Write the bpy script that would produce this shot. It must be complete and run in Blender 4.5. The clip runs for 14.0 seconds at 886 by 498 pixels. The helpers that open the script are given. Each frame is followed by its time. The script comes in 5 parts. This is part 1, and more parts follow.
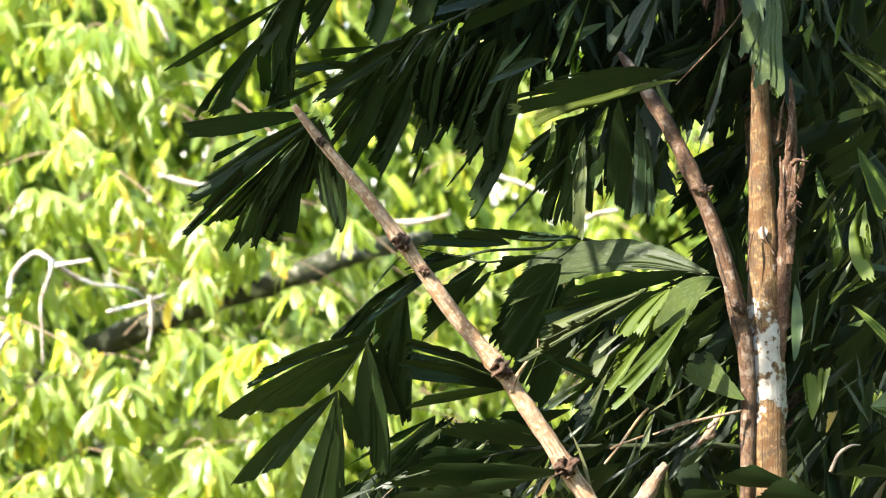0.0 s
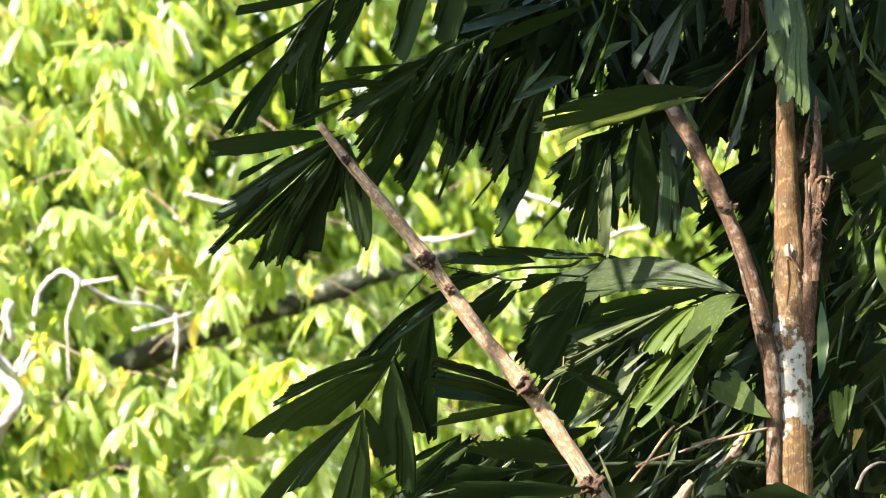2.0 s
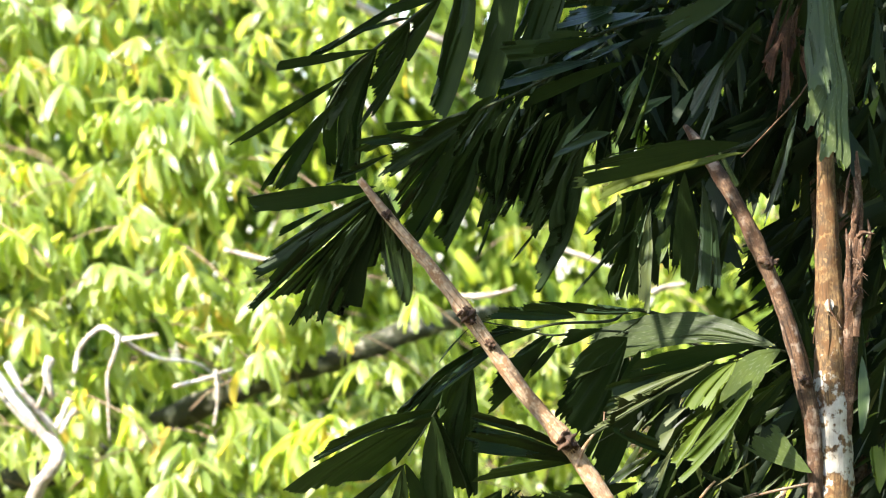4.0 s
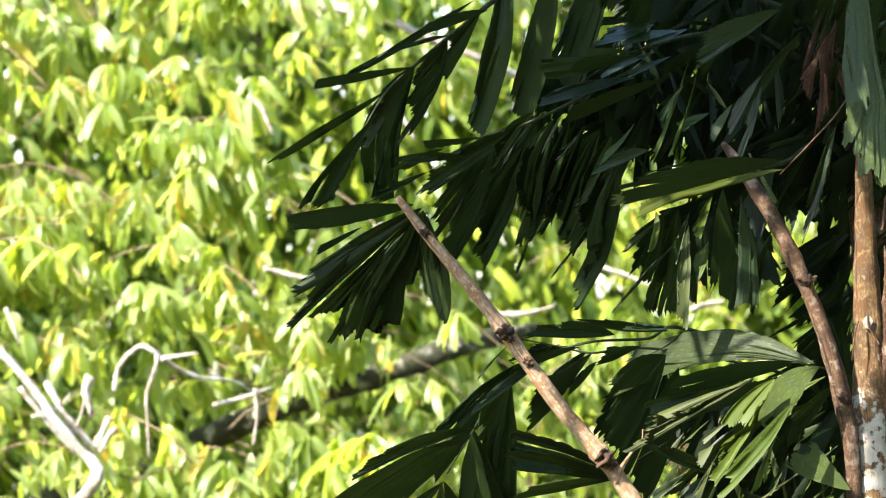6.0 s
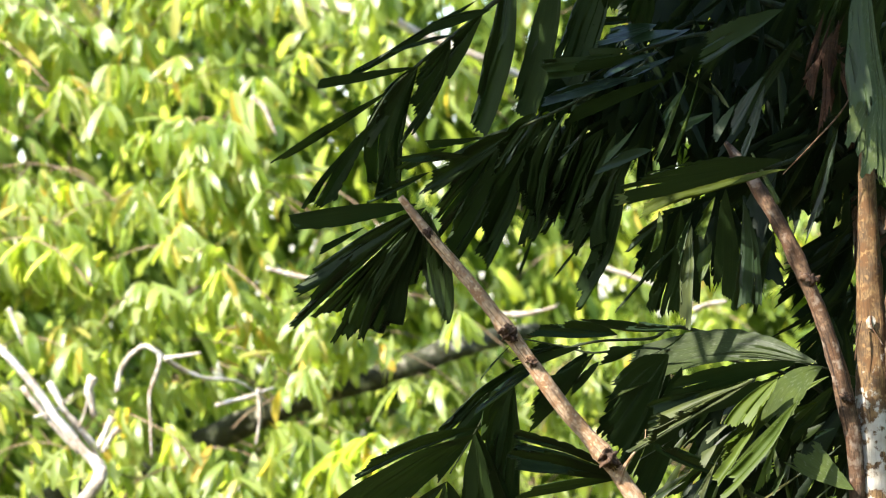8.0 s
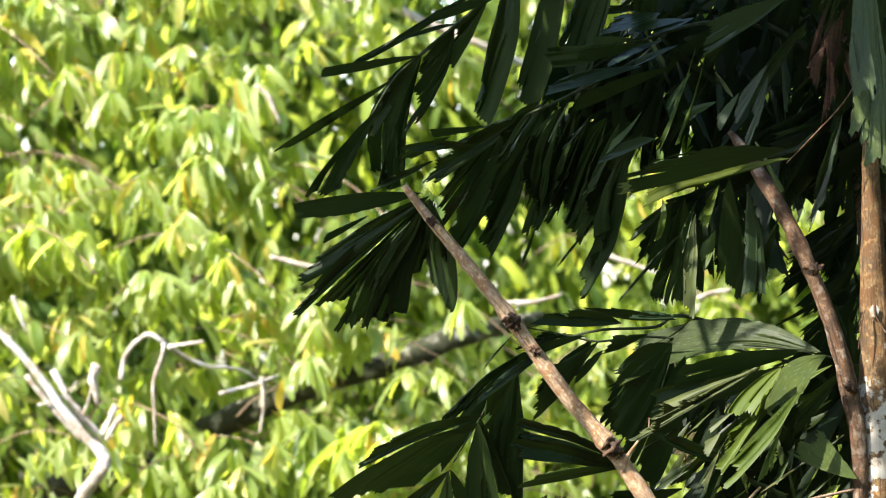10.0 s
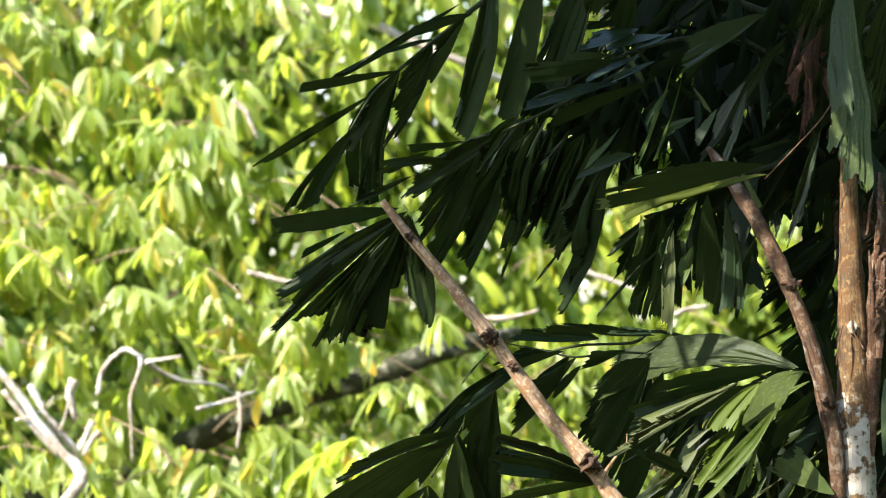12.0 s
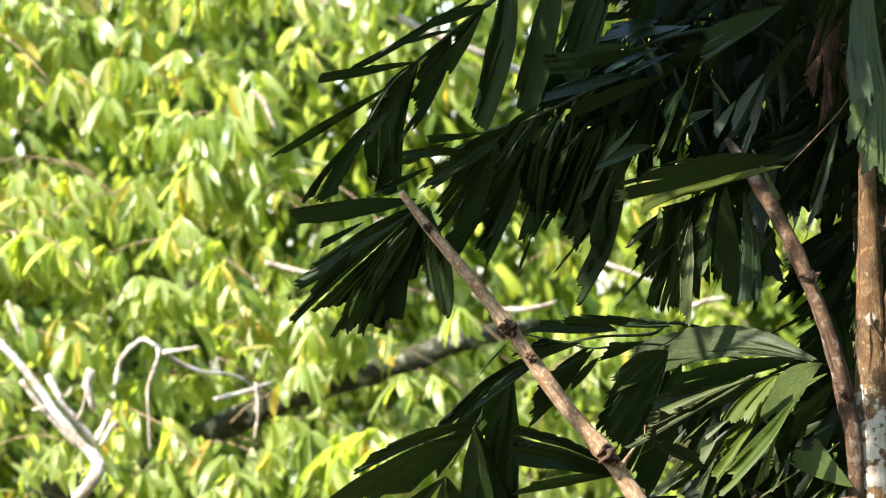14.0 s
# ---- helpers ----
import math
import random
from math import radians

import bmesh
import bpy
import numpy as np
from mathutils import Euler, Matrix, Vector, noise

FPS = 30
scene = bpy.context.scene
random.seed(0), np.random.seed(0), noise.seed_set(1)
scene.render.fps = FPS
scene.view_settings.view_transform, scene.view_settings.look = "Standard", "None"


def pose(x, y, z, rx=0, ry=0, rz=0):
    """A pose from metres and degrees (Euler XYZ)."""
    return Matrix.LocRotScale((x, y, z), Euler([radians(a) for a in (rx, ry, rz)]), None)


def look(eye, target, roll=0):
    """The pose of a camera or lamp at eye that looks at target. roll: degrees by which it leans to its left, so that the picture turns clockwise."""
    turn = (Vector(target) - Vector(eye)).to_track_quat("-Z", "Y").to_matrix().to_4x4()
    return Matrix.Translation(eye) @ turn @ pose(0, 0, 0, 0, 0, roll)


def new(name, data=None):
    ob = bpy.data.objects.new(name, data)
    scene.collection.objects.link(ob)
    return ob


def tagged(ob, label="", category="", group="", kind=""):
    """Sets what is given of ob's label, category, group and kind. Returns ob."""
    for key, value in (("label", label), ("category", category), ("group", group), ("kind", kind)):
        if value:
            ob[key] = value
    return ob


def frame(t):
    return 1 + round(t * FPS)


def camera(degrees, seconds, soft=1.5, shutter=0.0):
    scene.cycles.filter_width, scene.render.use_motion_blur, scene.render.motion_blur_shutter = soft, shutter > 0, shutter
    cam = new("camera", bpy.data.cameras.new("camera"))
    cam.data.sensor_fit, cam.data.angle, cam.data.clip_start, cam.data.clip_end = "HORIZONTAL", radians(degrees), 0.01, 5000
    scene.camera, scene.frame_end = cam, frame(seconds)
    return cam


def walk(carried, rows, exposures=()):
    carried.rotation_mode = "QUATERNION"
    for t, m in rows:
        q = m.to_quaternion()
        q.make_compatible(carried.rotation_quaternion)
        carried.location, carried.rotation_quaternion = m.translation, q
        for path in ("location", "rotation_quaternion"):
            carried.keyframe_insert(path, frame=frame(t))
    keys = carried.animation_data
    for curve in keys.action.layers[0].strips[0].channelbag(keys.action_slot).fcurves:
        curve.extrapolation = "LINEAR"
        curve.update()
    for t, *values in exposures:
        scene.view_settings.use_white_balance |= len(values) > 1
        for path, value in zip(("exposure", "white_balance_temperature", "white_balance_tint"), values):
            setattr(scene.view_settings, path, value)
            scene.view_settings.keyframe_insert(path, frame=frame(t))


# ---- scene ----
# A tele lens, hand-held on a raised deck, turning a little; metres from the deck's edge.
EYE = 4.5
cam = camera(10.0, 14.0, 1.15)
cam.data.dof.use_dof = True
cam.data.dof.focus_distance = 10.3
cam.data.dof.aperture_fstop = 8.2
ROWS = [
    (0.0, 0.0, 0.0, 0.0, 0.0, 0.0),
    (0.5, -0.0006, -0.005, 0.0856, 0.0104, -0.062),
    (1.0, 0.0008, -0.0065, 0.2302, 0.0013, -0.019),
    (1.5, 0.0094, -0.0039, 0.3196, 0.0193, 0.004),
    (2.0, 0.003, 0.0023, 0.3047, 0.1915, 0.109),
    (2.5, -0.0002, -0.0017, 0.3259, 0.5398, 0.061),
    (3.0, -0.0009, -0.0063, 0.4453, 0.7217, 0.024),
    (3.5, 0.0013, -0.0041, 0.6073, 0.7529, 0.095),
    (4.0, 0.0007, -0.0047, 0.7507, 0.8565, 0.106),
    (6.5, 0.0061, -0.0068, 1.239, 1.0744, 0.239),
    (7.0, 0.004, -0.0074, 1.203, 1.0764, 0.236),
    (9.5, 0.0063, -0.0075, 1.3082, 1.0239, 0.175),
    (10.0, 0.0059, -0.0067, 1.2868, 0.9402, 0.179),
    (10.5, 0.0031, -0.009, 1.2413, 0.9802, 0.141),
    (11.0, 0.0033, -0.0087, 1.1553, 1.0285, 0.14),
    (11.5, 0.004, -0.0087, 1.0613, 1.0666, 0.137),
    (12.0, 0.0009, -0.0077, 1.0098, 1.1188, 0.11),
    (12.5, 0.0013, -0.0109, 1.0325, 1.1464, 0.017),
    (13.0, 0.001, -0.009, 1.0822, 1.1253, 0.002),
    (13.5, 0.001, -0.0116, 1.1405, 1.0898, -0.048),
    (14.0, -0.002, -0.0086, 1.199, 1.022, -0.045),
]
EXPOSURES = [(0.0, 2.91), (2.0, 2.89), (4.0, 2.8), (6.5, 2.6), (9.3, 2.4), (14.0, 2.36)]
walk(cam, [(t, pose(x, 0, EYE + z, 90 + pitch, roll, yaw)) for t, x, z, yaw, pitch, roll in ROWS], EXPOSURES)

# ---- light ----
SUN = Vector((-0.56, -0.50, 0.66)).normalized()
world = bpy.data.worlds.new("sky")
scene.world = world
world.use_nodes = True
wt = world.node_tree
sky = wt.nodes.new("ShaderNodeTexSky")
sky.sky_type = "NISHITA"
sky.sun_disc = False
sky.sun_elevation = math.asin(SUN.z)
sky.sun_rotation = math.atan2(SUN.x, SUN.y)
wt.nodes["Background"].inputs[1].default_value = 0.135
wt.links.new(sky.outputs[0], wt.nodes["Background"].inputs[0])
sun = new("sun", bpy.data.lights.new("sun", "SUN"))
sun.data.energy, sun.data.angle, sun.data.color = 4.3, radians(0.53), (1.0, 0.94, 0.84)
sun.matrix_world = look(SUN * 60, (0, 0, 0))


# ---- materials ----
def material(name):
    m = bpy.data.materials.new(name)
    m.use_nodes = True
    n, l = m.node_tree.nodes, m.node_tree.links
    return m, n, l, n["Principled BSDF"], n["Material Output"]


def ramp(n, l, source, stops):
    r = n.new("ShaderNodeValToRGB")
    while len(r.color_ramp.elements) < len(stops):
        r.color_ramp.elements.new(0.5)
    for e, (p, c) in zip(r.color_ramp.elements, stops):
        e.position, e.color = p, (*c, 1)
    l.new(source, r.inputs[0])
    return r.outputs[0]


def noise_tex(n, l, scale, detail=4.0, vector=None, stretch=None):
    t = n.new("ShaderNodeTexNoise")
    t.inputs["Scale"].default_value, t.inputs["Detail"].default_value = scale, detail
    if vector is None:
        vector = n.new("ShaderNodeTexCoord").outputs["Object"]
    if stretch:
        mp = n.new("ShaderNodeMapping")
        mp.inputs["Scale"].default_value = stretch
        l.new(vector, mp.inputs[0])
        vector = mp.outputs[0]
    l.new(vector, t.inputs["Vector"])
    return t.outputs["Fac"]


def mix_rgb(n, l, fac, a, b, mode="MIX"):
    m = n.new("ShaderNodeMix")
    m.data_type, m.blend_type = "RGBA", mode
    for socket, v in ((m.inputs[0], fac), (m.inputs[6], a), (m.inputs[7], b)):
        if isinstance(v, (int, float)):
            socket.default_value = v
        elif isinstance(v, tuple):
            socket.default_value = (*v, 1)
        else:
            l.new(v, socket)
    return m.outputs[2]


def leaf_material(name, tones, through_tones, clear, rough, island=False, veins=70.0, gloss=0.5, fine=170.0, relief=0.3, fleck=0.0):
    """Leaf: a glossy skin over a blade that lets some light through; veins run along it."""
    m, n, l, b, o = material(name)
    if island:
        rnd = n.new("ShaderNodeNewGeometry").outputs["Random Per Island"]
    else:
        rnd = n.new("ShaderNodeObjectInfo").outputs["Random"]
    base = ramp(n, l, rnd, tones)
    thru = ramp(n, l, rnd, through_tones)
    uv = n.new("ShaderNodeUVMap").outputs[0]
    w = n.new("ShaderNodeTexWave")
    w.inputs["Scale"].default_value, w.inputs["Distortion"].default_value = veins, 1.5
    l.new(uv, w.inputs["Vector"])
    blot = noise_tex(n, l, 30.0)
    streak = noise_tex(n, l, fine, 5.0, uv, (1, 0.05, 1))
    c = mix_rgb(n, l, ramp(n, l, blot, [(0.35, (0, 0, 0)), (0.75, (0.5, 0.5, 0.5))]), base, mix_rgb(n, l, 1.0, base, (1.7, 1.5, 1.0), "MULTIPLY"))
    c = mix_rgb(n, l, mix_rgb(n, l, 0.1, (0, 0, 0), w.outputs["Color"]), c, mix_rgb(n, l, 1.0, c, (1.5, 1.5, 1.4), "MULTIPLY"))
    c = mix_rgb(n, l, 1.0, c, ramp(n, l, streak, [(0.3, (0.78, 0.78, 0.76)), (0.55, (1.0, 1.0, 1.0)), (0.75, (1.3, 1.28, 1.2))]), "MULTIPLY")
    # Small pale flecks, drawn out along the blade.
    if fleck > 0:
        fleck_noise = noise_tex(n, l, 260.0, 4.0, uv, (1, 0.3, 1))
        c = mix_rgb(n, l, ramp(n, l, fleck_noise, [(0.57, (0, 0, 0)), (0.68, (fleck,) * 3)]), c, (0.16, 0.17, 0.12))
    l.new(c, b.inputs["Base Color"])
    l.new(ramp(n, l, mix_rgb(n, l, 0.5, blot, streak), [(0.2, (rough - 0.1,) * 3), (0.9, (rough + 0.15,) * 3)]), b.inputs["Roughness"])
    b.inputs["Specular IOR Level"].default_value = gloss
    bump = n.new("ShaderNodeBump")
    bump.inputs["Strength"].default_value, bump.inputs["Distance"].default_value = relief, 0.0015
    l.new(mix_rgb(n, l, 0.85, w.outputs["Fac"], streak), bump.inputs["Height"])
    l.new(bump.outputs[0], b.inputs["Normal"])
    t = n.new("ShaderNodeBsdfTranslucent")
    l.new(thru, t.inputs[0])
    mx = n.new("ShaderNodeMixShader")
    mx.inputs[0].default_value = clear
    l.new(b.outputs[0], mx.inputs[1])
    l.new(t.outputs[0], mx.inputs[2])
    l.new(mx.outputs[0], o.inputs[0])
    return m


def bark_material(name, dark, mid, pale, patches=0.0, scale=18.0, patch_scale=9.0, band=None, plain=False, along=0.08, edge=0.1):
    """Bark with long fibres, darker cracks and, where asked, pale lichen, thickest round one height."""
    m, n, l, b, o = material(name)
    uv = None if plain else n.new("ShaderNodeUVMap").outputs[0]
    fibre = noise_tex(n, l, scale * 14, 7.0, uv, (1, 1, 0.12) if plain else (1, along, 1))
    grime = noise_tex(n, l, scale * 2.4, 8.0)
    speck = noise_tex(n, l, scale * 6, 3.0)
    c = ramp(n, l, fibre, [(0.4, tuple(0.3 * u + 0.7 * v for u, v in zip(mid, dark))), (0.5, mid), (0.6, tuple(min(1, v * 1.35) for v in mid))])
    c = mix_rgb(n, l, ramp(n, l, grime, [(0.45, (0, 0, 0)), (0.62, (0.8, 0.8, 0.8))]), c, dark)
    c = mix_rgb(n, l, ramp(n, l, speck, [(0.64, (0, 0, 0)), (0.74, (0.4, 0.4, 0.4))]), c, tuple(v * 0.6 for v in dark))
    mottle = noise_tex(n, l, scale * 4.5, 6.0)
    c = mix_rgb(n, l, ramp(n, l, mottle, [(0.44, (0, 0, 0)), (0.6, (0.85, 0.85, 0.85))]), c, (mid[0] * 0.66, mid[1] * 0.5, mid[2] * 0.36))
    dust = noise_tex(n, l, scale * 10, 7.0)
    c = mix_rgb(n, l, ramp(n, l, dust, [(0.55, (0, 0, 0)), (0.68, (0.75, 0.75, 0.75))]), c, (mid[0] * 1.7, mid[1] * 1.72, mid[2] * 1.65))
    crack = noise_tex(n, l, scale * 9, 4.0, uv, (1, 1, 0.05) if plain else (1, 0.05, 1))
    c = mix_rgb(n, l, ramp(n, l, crack, [(0.36, (0.85, 0.85, 0.85)), (0.43, (0, 0, 0))]), c, tuple(v * 0.6 for v in dark))
    if patches > 0:
        spots = noise_tex(n, l, patch_scale, 9.0)
        if band:
            sep = n.new("ShaderNodeSeparateXYZ")
            l.new(n.new("ShaderNodeTexCoord").outputs["Object"], sep.inputs[0])
            mr = n.new("ShaderNodeMapRange")
            for k, v in enumerate((band[0] - band[1], band[0] + band[1], -1, 1), 1):
                mr.inputs[k].default_value = v
            l.new(sep.outputs[2], mr.inputs[0])
            near = n.new("ShaderNodeMath")
            near.operation = "ABSOLUTE"
            l.new(mr.outputs[0], near.inputs[0])
            fall = n.new("ShaderNodeMath")
            fall.operation = "MULTIPLY_ADD"
            fall.inputs[1].default_value, fall.inputs[2].default_value = -0.24, 0.16
            l.new(near.outputs[0], fall.inputs[0])
            add = n.new("ShaderNodeMath")
            l.new(mix_rgb(n, l, 0.4, spots, noise_tex(n, l, patch_scale * 3.4, 6.0)), add.inputs[0])
            l.new(fall.outputs[0], add.inputs[1])
            spots = add.outputs[0]
        c = mix_rgb(n, l, ramp(n, l, spots, [(0.6 - patches, (0, 0, 0)), (0.6 + edge - patches, (0.9, 0.9, 0.9))]), c, mix_rgb(n, l, ramp(n, l, grime, [(0.4, (0, 0, 0)), (0.7, (0.6, 0.6, 0.6))]), pale, mid))
    l.new(c, b.inputs["Base Color"])
    b.inputs["Roughness"].default_value = 0.85
    b.inputs["Specular IOR Level"].default_value = 0.25
    bump = n.new("ShaderNodeBump")
    bump.inputs["Strength"].default_value, bump.inputs["Distance"].default_value = 0.9, 0.004
    l.new(mix_rgb(n, l, 0.45, mix_rgb(n, l, 0.4, fibre, grime), crack), bump.inputs["Height"])
    l.new(bump.outputs[0], b.inputs["Normal"])
    return m


# One palm leaf in several tones: light and shade put into the colour.
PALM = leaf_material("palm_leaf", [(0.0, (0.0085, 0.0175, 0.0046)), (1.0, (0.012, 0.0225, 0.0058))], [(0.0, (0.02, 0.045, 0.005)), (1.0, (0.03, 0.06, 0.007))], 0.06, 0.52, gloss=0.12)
PALM_MID = leaf_material("palm_leaf_half_lit", [(0.0, (0.012, 0.025, 0.005)), (1.0, (0.02, 0.037, 0.0075))], [(0.0, (0.04, 0.09, 0.01)), (1.0, (0.055, 0.11, 0.012))], 0.16, 0.46, gloss=0.22)
# Sunlit tone of that leaf.
PALM_SUNLIT = leaf_material("palm_leaf_sunlit", [(0.0, (0.022, 0.039, 0.0035)), (1.0, (0.043, 0.065, 0.006))], [(0.0, (0.1, 0.17, 0.01)), (1.0, (0.16, 0.23, 0.014))], 0.2, 0.5, gloss=0.14, relief=0.12, fine=300.0)
# Shaded tone of the same leaf, slightly bluer.
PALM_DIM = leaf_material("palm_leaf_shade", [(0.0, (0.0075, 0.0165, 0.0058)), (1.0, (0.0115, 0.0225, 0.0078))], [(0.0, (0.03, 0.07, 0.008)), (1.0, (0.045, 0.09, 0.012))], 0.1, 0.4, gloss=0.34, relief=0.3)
# Five lit copies follow; the yellow after them is a true leaf colour.
PALM_GREY = leaf_material("palm_leaf_lit_grey", [(0.0, (0.0135, 0.022, 0.0042)), (1.0, (0.016, 0.025, 0.0055))], [(0.0, (0.06, 0.1, 0.02)), (1.0, (0.07, 0.11, 0.025))], 0.12, 0.5, gloss=0.15, relief=0.6, fine=190.0, fleck=0.22)
PALM_GREEN = leaf_material("palm_leaf_lit_green", [(0.0, (0.026, 0.04, 0.007)), (1.0, (0.031, 0.047, 0.0085))], [(0.0, (0.07, 0.13, 0.012)), (1.0, (0.09, 0.15, 0.014))], 0.16, 0.55, gloss=0.14, fine=260.0, fleck=0.3)
PALM_PALE = leaf_material("palm_leaf_lit_pale", [(0.0, (0.035, 0.046, 0.013)), (1.0, (0.046, 0.057, 0.018))], [(0.0, (0.12, 0.17, 0.03)), (1.0, (0.15, 0.2, 0.04))], 0.2, 0.55, gloss=0.2, relief=0.12, fine=260.0)
PALM_OLIVE = leaf_material("palm_leaf_lit_olive", [(0.0, (0.024, 0.036, 0.004)), (1.0, (0.036, 0.049, 0.006))], [(0.0, (0.06, 0.1, 0.01)), (1.0, (0.08, 0.12, 0.014))], 0.14, 0.55, gloss=0.1, relief=0.4, fine=260.0, fleck=0.12)
PALM_TORN = leaf_material("palm_leaf_lit_tattered", [(0.0, (0.042, 0.06, 0.022)), (1.0, (0.05, 0.07, 0.026))], [(0.0, (0.06, 0.09, 0.03)), (1.0, (0.07, 0.1, 0.035))], 0.14, 0.5, gloss=0.25, relief=0.7, fine=210.0, fleck=0.5)
PALM_YELLOW = leaf_material("palm_leaf_yellow", [(0.0, (0.14, 0.1, 0.015)), (1.0, (0.17, 0.12, 0.02))], [(0.0, (0.3, 0.22, 0.02)), (1.0, (0.35, 0.25, 0.03))], 0.25, 0.5, gloss=0.25, fine=260.0)
# Random tones from shaded to sunlit stand for light on torn strips.
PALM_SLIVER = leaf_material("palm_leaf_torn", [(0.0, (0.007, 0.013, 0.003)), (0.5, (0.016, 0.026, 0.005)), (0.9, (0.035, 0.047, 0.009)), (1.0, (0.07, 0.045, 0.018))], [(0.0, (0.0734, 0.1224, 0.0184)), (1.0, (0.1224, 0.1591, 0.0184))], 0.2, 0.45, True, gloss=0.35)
# Darkest copy: deep shade between the leaflets, put into the colour.
PALM_FILL = leaf_material("palm_leaf_deep_shade", [(0.0, (0.0045, 0.0095, 0.003)), (0.75, (0.0058, 0.0118, 0.0032)), (1.0, (0.013, 0.022, 0.005))], [(0.0, (0.012, 0.035, 0.004)), (1.0, (0.022, 0.05, 0.006))], 0.08, 0.62, True, gloss=0.15)
TONES = [(0.0, (0.075, 0.122, 0.026)), (0.3, (0.138, 0.188, 0.05)), (0.6, (0.186, 0.233, 0.08)), (0.9, (0.25, 0.29, 0.14)), (0.97, (0.4, 0.34, 0.09)), (1.0, (0.44, 0.28, 0.05))]
THRU = [(0.0, (0.4, 0.53, 0.05)), (0.3, (0.56, 0.67, 0.065)), (0.6, (0.63, 0.72, 0.075)), (0.9, (0.7, 0.76, 0.17)), (1.0, (0.8, 0.57, 0.06))]
CROWN = leaf_material("tree_leaf", TONES, THRU, 0.56, 0.37, True, 4.0, 0.55, 9.0)
CROWN_LEAF = leaf_material("tree_leaf_near", TONES, THRU, 0.56, 0.37, False, 4.0, 0.55, 9.0)
# Dark and bright ends of the ramp stand for shaded and lit leaves.
FAR_WOODS = leaf_material("far_leaf", [(0.0, (0.025, 0.05, 0.009)), (0.5, (0.065, 0.1, 0.016)), (0.8, (0.15, 0.2, 0.03)), (1.0, (0.32, 0.38, 0.05))], [(0.0, (0.1, 0.2, 0.014)), (0.5, (0.22, 0.36, 0.02)), (0.8, (0.4, 0.54, 0.03)), (1.0, (0.62, 0.72, 0.05))], 0.3, 0.6, True, 4.0, 0.15, 9.0)
RACHIS = bark_material("palm_stalk", (0.0144, 0.0216, 0.0086), (0.022, 0.031, 0.0105), (0.144, 0.144, 0.108))
GREEN_STALK = bark_material("green_shoot", (0.03, 0.045, 0.014), (0.065, 0.09, 0.027), (0.14, 0.14, 0.1))
TRUNK = bark_material("lichened_bark", (0.042, 0.026, 0.0145), (0.112, 0.068, 0.029), (0.36, 0.345, 0.3), 0.05, 9.0, 22.0, (4.26, 0.2), along=0.45, edge=0.05)
LIMB = bark_material("brown_bark", (0.025, 0.0145, 0.0085), (0.086, 0.051, 0.029), (0.19, 0.15, 0.115), 0.05, 9.0, 38.0, along=0.6)
PERCH = bark_material("dry_bark", (0.14, 0.088, 0.053), (0.265, 0.184, 0.115), (0.23, 0.19, 0.14), 0.03, 11.0, 90.0, along=0.4)
RED_BARK = bark_material("red_brown_bark", (0.022, 0.012, 0.0075), (0.08, 0.045, 0.025), (0.2, 0.14, 0.1), 0.04, 22.0, 40.0, along=0.25)
KNOT = bark_material("scaly_knot", (0.016, 0.01, 0.007), (0.06, 0.034, 0.02), (0.3, 0.25, 0.2))
SHEATH = bark_material("dry_fibre", (0.016, 0.0075, 0.0045), (0.045, 0.021, 0.011), (0.36, 0.288, 0.216))
STUB = bark_material("weathered_wood", (0.09, 0.052, 0.033), (0.2, 0.143, 0.1), (0.27, 0.225, 0.18), 0.12)
PALE_WOOD = bark_material("pale_dead_wood", (0.17, 0.14, 0.11), (0.31, 0.285, 0.25), (0.41, 0.39, 0.36), 0.1)
TWIG = bark_material("leafy_twig", (0.09, 0.06, 0.035), (0.2, 0.15, 0.1), (0.3, 0.26, 0.2))
GREY_BARK = bark_material("mossy_grey_bark", (0.011, 0.0138, 0.0077), (0.032, 0.036, 0.016), (0.26, 0.24, 0.19), 0.06, 18.0, 16.0)
LICHEN = bark_material("lichen_crust", (0.19, 0.18, 0.15), (0.25, 0.235, 0.205), (0.3, 0.29, 0.25), plain=True)
SOIL = bark_material("leaf_litter", (0.04, 0.03, 0.018), (0.09, 0.075, 0.04), (0.06, 0.1, 0.03), 0.1, 6.0, 0.6, plain=True)


# ---- builders ----
def mesh_object(name, verts, faces, mat, parent=None, uvs=None, smooth=True):
    me = bpy.data.meshes.new(name)
    me.from_pydata(verts, [], faces)
    if uvs is not None:
        layer = me.uv_layers.new(name="UVMap")
        index = np.empty(len(me.loops), dtype=np.int32)
        me.loops.foreach_get("vertex_index", index)
        layer.data.foreach_set("uv", np.asarray(uvs, dtype=np.float32)[index].ravel())
    me.materials.append(mat)
    if smooth:
        me.polygons.foreach_set("use_smooth", [True] * len(me.polygons))
    me.update()
    ob = new(name, me)
    if parent:
        ob.parent = parent
    return ob


def thing(name, label, category, at, kind="", group=""):
    ob = new(name)
    ob.location = at
    bpy.context.view_layer.update()
    return tagged(ob, label, category, group, kind)


def under(ob, parent, label=""):
    """Make ob, built in world metres, a part of parent."""
    ob.parent = parent
    top, shift = parent, Vector((0, 0, 0))
    while top:
        shift += top.location
        top = top.parent
    ob.location = ob.location - shift
    if label:
        ob["label"] = label
    return ob


